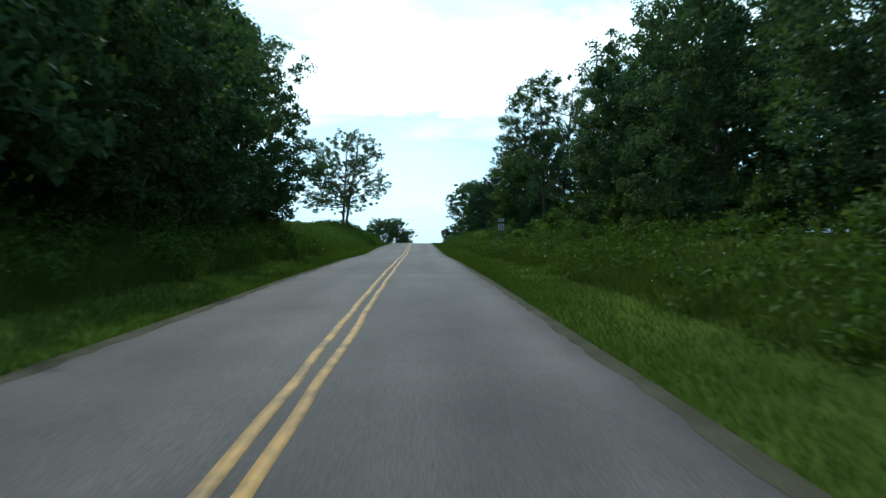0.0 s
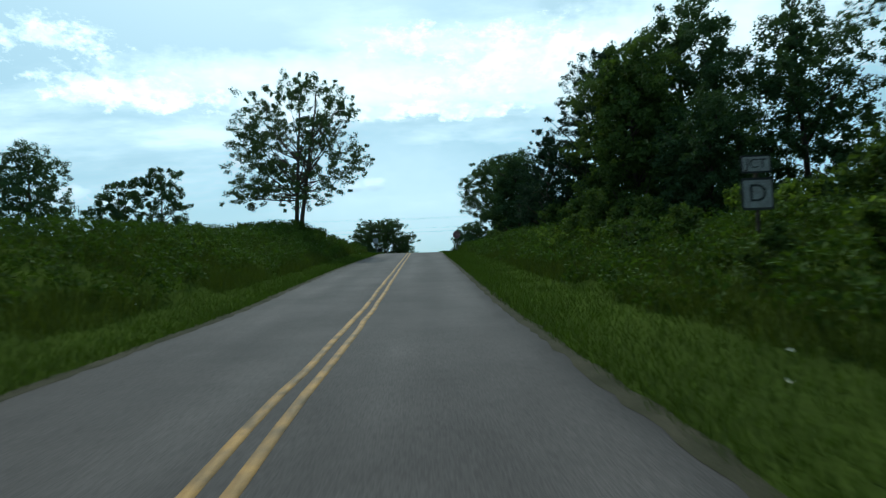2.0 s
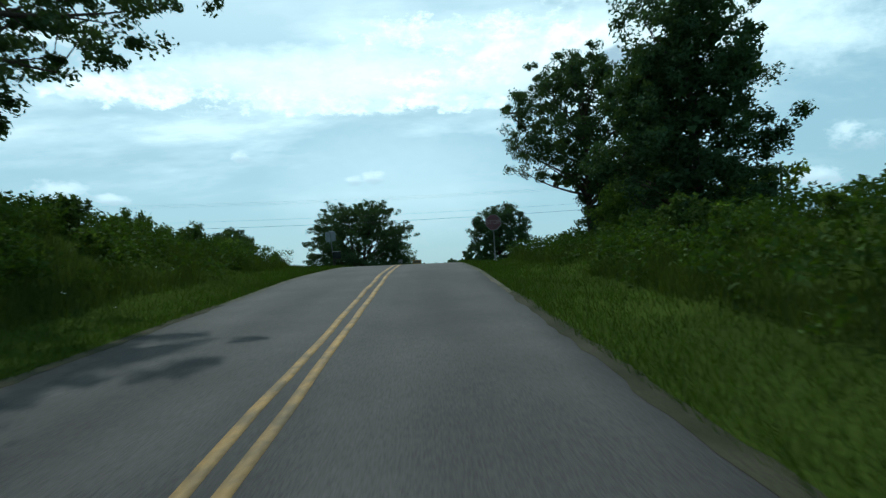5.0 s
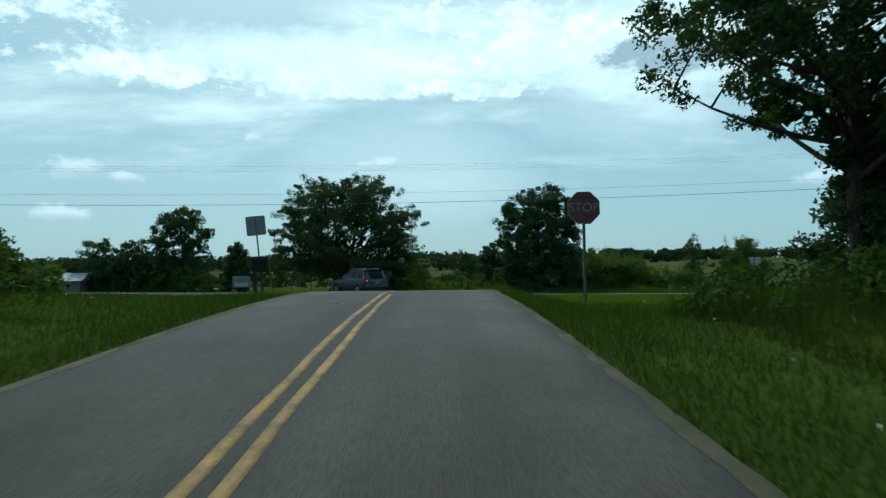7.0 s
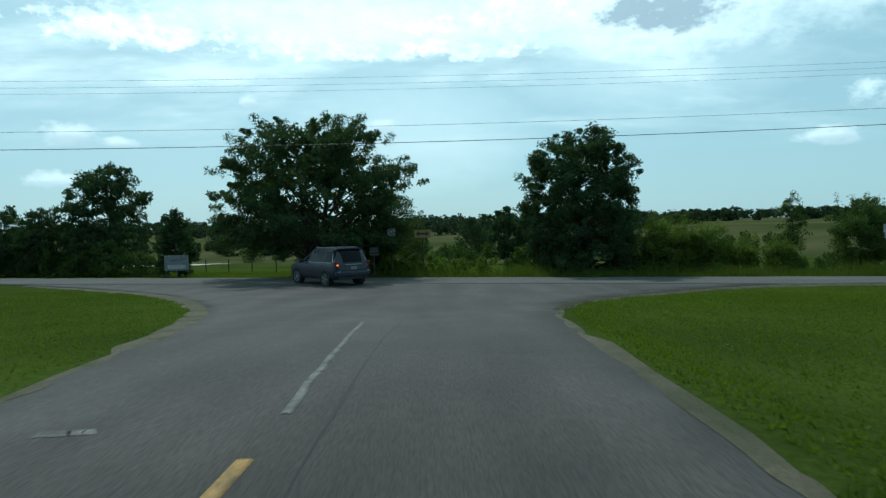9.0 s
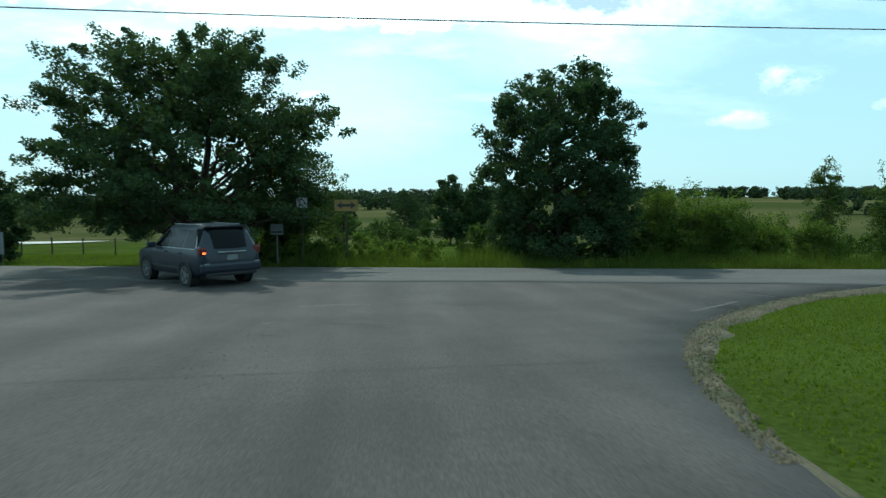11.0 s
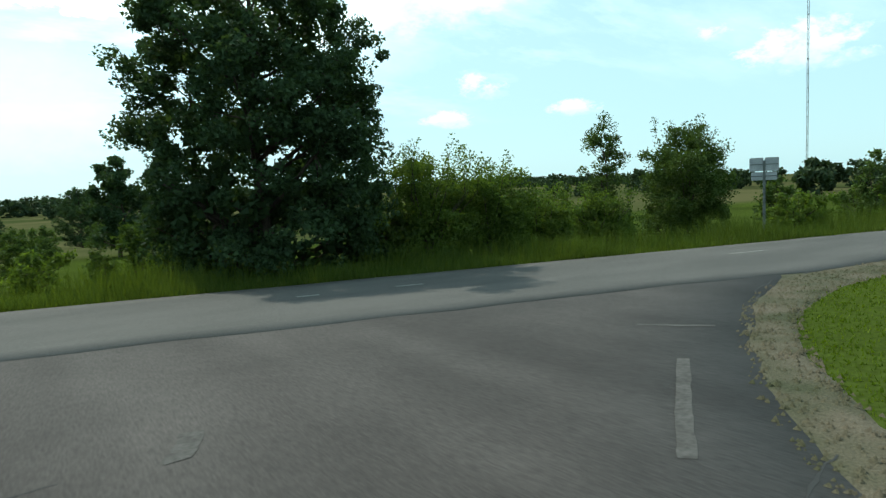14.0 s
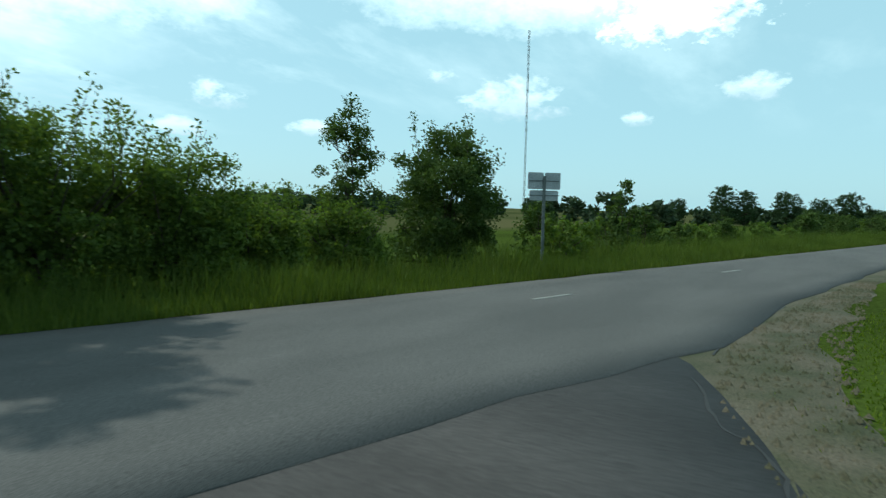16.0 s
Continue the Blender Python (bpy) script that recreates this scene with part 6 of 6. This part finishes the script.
    for s in (-1, 1):
        at(part("reflector", box(bmesh.new(), 0.14, 0.03, 0.05, bevel=0.012), M["rim"], t, "small pale bumper reflector"), s * 0.74, -2.31, 0.72)
    at(part("tailgate_bar", box(bmesh.new(), 0.85, 0.04, 0.045, bevel=0.012), M["rim"], t, "chrome bar across the tailgate"), 0, -2.29, 1.04)
    at(part("plate_bar", box(bmesh.new(), 0.32, 0.02, 0.15, bevel=0.005), M["sign_back"], t), 0, -2.31, 0.88)
    at(part("roof_spoiler", box(bmesh.new(), 1.24, 0.22, 0.035, bevel=0.012), M["car_paint"], t), 0, -1.93, 1.765)


suv(-5.5, 28.5, 39, 1.08)


def house(x, y, rz):
    t = empty("house", pose(x, y, land(x, y), 0, 0, rz) @ Matrix.Scale(0.52, 4), "open shelter with a pale roof, built with dark closed walls", "house")
    # closed box in place of the open side, its shade coloured in
    part("wall", box(bmesh.new(), 9, 6, 2.6, Matrix.Translation((0, 0, 1.2)), 0.02), M["shelter_shade"], t)
    bm = bmesh.new()
    v = [bm.verts.new(p) for p in ((-4.9, -3.5, 2.45), (4.9, -3.5, 2.45), (4.9, 0, 3.9), (-4.9, 0, 3.9), (-4.9, 3.5, 2.45), (4.9, 3.5, 2.45))]
    for f in ((0, 1, 2, 3), (3, 2, 5, 4), (0, 3, 4), (1, 5, 2), (0, 4, 5, 1)):
        bm.faces.new([v[i] for i in f])
    bmesh.ops.recalc_face_normals(bm, faces=bm.faces)
    part("roof", bm, M["roof"], t)
    # windows and door are additions; the shelter itself stands open
    for dx in (-2.6, 2.4):
        w = at(part("window", box(bmesh.new(), 1.0, 0.08, 1.1, bevel=0.01), M["sign_grey"], t), dx, -3.02, 1.4)
        at(part("pane", box(bmesh.new(), 0.84, 0.02, 0.94), M["car_glass"], w), 0, -0.045, 0)
    at(part("door", box(bmesh.new(), 0.95, 0.08, 2.05, bevel=0.01), M["wood_post"], t), 0, -3.02, 1.0)


house(-36.6, 44.2, 8)


# ---- small marks on the paving ----
def crack(points, width, name="road_crack", mat="crack", lift=0.0225, label="dark crack in the asphalt"):
    p = smooth_line(points, 24)
    rng = np.random.default_rng(int(abs(points[0][0] * 100 + points[0][1] * 10)))
    p = p + np.cumsum(rng.normal(size=p.shape), 0) * (0.012 if mat == "crack" else 0.006)
    d = np.gradient(p, axis=0)
    n = np.stack([-d[:, 1], d[:, 0]], 1) / (np.linalg.norm(d, axis=1)[:, None] + 1e-9)
    w = (width * (rng.uniform(0.3, 1.3, 24) if mat == "crack" else rng.uniform(0.92, 1.05, 24)))[:, None]
    a, b = p - n * w, p + n * w
    V = np.concatenate([np.concatenate([q, (surface(q[:, 0], q[:, 1]) + lift)[:, None]], 1) for q in (a, b)])
    i = np.arange(23)
    ob = np_part(name, V, np.stack([i, i + 24, i + 25, i + 1], 1), M[mat])
    tagged(ob, label, "road crack" if mat == "crack" else "road marking", kind="structure")


for pts in ([(1.45, 22.4), (1.75, 21.9), (2.0, 21.7), (2.4, 21.25)], [(1.9, 21.75), (2.2, 21.6), (2.5, 21.1)], [(2.0, 21.4), (2.5, 21.62), (2.95, 21.8), (3.7, 21.9)], [(2.3, 21.3), (2.8, 21.6), (3.2, 21.75)], [(2.6, 21.75), (2.9, 21.62), (3.3, 21.9)], [(-1.0, 18.95), (-0.45, 18.6), (0.3, 18.3)], [(-1.1, 18.6), (-0.5, 18.75), (0.2, 18.55)], [(-0.7, 19.0), (-0.5, 18.6), (-0.55, 18.2)], [(-0.1, 18.8), (0.0, 18.4), (0.2, 18.1)], [(0.4, 23.2), (0.9, 23.0), (1.4, 23.2)], [(-2.0, 19.5), (-1.2, 19.0), (-0.6, 19.6), (0.2, 19.2)], [(-3.2, 17.2), (-2.4, 17.9), (-1.5, 17.4)],
            [(5.9, 17.9), (6.8, 19.0), (7.5, 19.1)], [(12.0, 22.5), (12.9, 22.7), (13.2, 23.1), (14.4, 23.5)], [(15.5, 23.5), (18.2, 23.4), (20.6, 23.2)], [(-1.1, 20.2), (-0.4, 20.4), (0.38, 19.9)], [(-0.6, 20.9), (-0.3, 20.2), (0.0, 19.6)], [(0.4, 22.9), (1.1, 23.3)], [(-1.6, 20.6), (-1.1, 20.2), (-0.9, 19.3)], [(-0.7, 8.5), (-0.9, 4.0), (-0.95, -2.0), (-0.9, -9.0)]):
    crack(pts, 0.013)


for pts, w in (([(6.9, 19.65), (7.9, 20.45), (8.9, 21.2)], 0.06), ([(9.9, 22.6), (10.2, 22.25), (10.45, 21.95)], 0.045), ([(4.42, 21.75), (4.6, 22.25)], 0.09), ([(2.0, 25.0), (2.4, 24.8)], 0.08), ([(-1.5, 21.6), (-0.6, 22.0), (0.1, 21.9)], 0.12), ([(-1.9, 18.9), (-1.6, 19.1)], 0.07)):
    crack(pts, w, "worn_mark", "scuff", 0.024, "pale worn paint mark on the asphalt")
for pts, w in (([(-3.0, 1.2), (-2.6, 1.25)], 0.07), ([(-2.15, -3.95), (-1.9, -3.9)], 0.06), ([(-1.95, -2.95), (-1.8, -2.9)], 0.05), ([(-1.75, -3.9), (-1.65, -3.9)], 0.04)):
    crack(pts, w, "worn_mark", "white_paint", 0.024, "small pale scrape on the asphalt")


def strewn():
    rng = np.random.default_rng(62)
    n = 170
    t = rng.random(n)
    x = -1.8 + 0.1 * t + rng.normal(size=n) * 0.32
    y = 20.6 - 7.0 * t
    r = rng.uniform(0.006, 0.017, n)
    c = np.stack([x, y, surface(x, y) + 0.028 + r * 0.3], 1)
    base = np.array([(1, 0, -0.4), (-0.5, 0.87, -0.4), (-0.5, -0.87, -0.4), (0.1, 0.1, 0.7)])
    V = (c[:, None] + base[None] * r[:, None, None] * rng.uniform(0.6, 1.3, (n, 4, 1))).reshape(-1, 3)
    k = np.arange(n)[:, None] * 4
    F = np.concatenate([k + np.array([[0, 1, 3]]), k + np.array([[1, 2, 3]]), k + np.array([[2, 0, 3]])])
    tagged(np_part("strewn_stones", V, F, M["gravel"]), "loose stones strewn over the asphalt", "gravel", kind="stuff")


strewn()


def fallen_branch(x, y):
    p = np.array([(-0.28, 0.0, 0.10), (-0.12, 0.02, 0.13), (0.06, 0.0, 0.12), (0.2, -0.03, 0.10), (0.28, -0.08, 0.04)])
    fork = np.array([(-0.16, 0.02, 0.13), (-0.24, -0.04, 0.08), (-0.27, -0.09, 0.05)])
    v, f = tubes([(p, np.array([0.012, 0.018, 0.02, 0.02, 0.024])), (fork, np.array([0.012, 0.009, 0.005]))], 6)
    ob = np_part("fallen_branch", v, f, M["pale_drive"], smooth=True)
    tagged(ob, "short pale dead branch lying in the verge grass", "branch")
    ob.matrix_basis = pose(x, y, land(x, y), 0, 0, 12)


fallen_branch(-6.47, -80.6)


def drive():
    p = np.array([(-36.0, 62.5), (-28.4, 63.6), (-25.7, 65.2), (-23.8, 69.4)])
    q = np.array([(-38.0, 69.0), (-31.4, 69.9), (-28.1, 70.5), (-24.0, 69.8)])
    V = np.concatenate([np.concatenate([a, (land_np(a[:, 0], a[:, 1]) + 0.05)[:, None]], 1) for a in (p, q)])
    i = np.arange(3)
    tagged(np_part("driveway", V, np.stack([i, i + 1, i + 5, i + 4], 1), M["pale_drive"]), "pale concrete driveway across the lawn", "driveway", kind="structure")


drive()
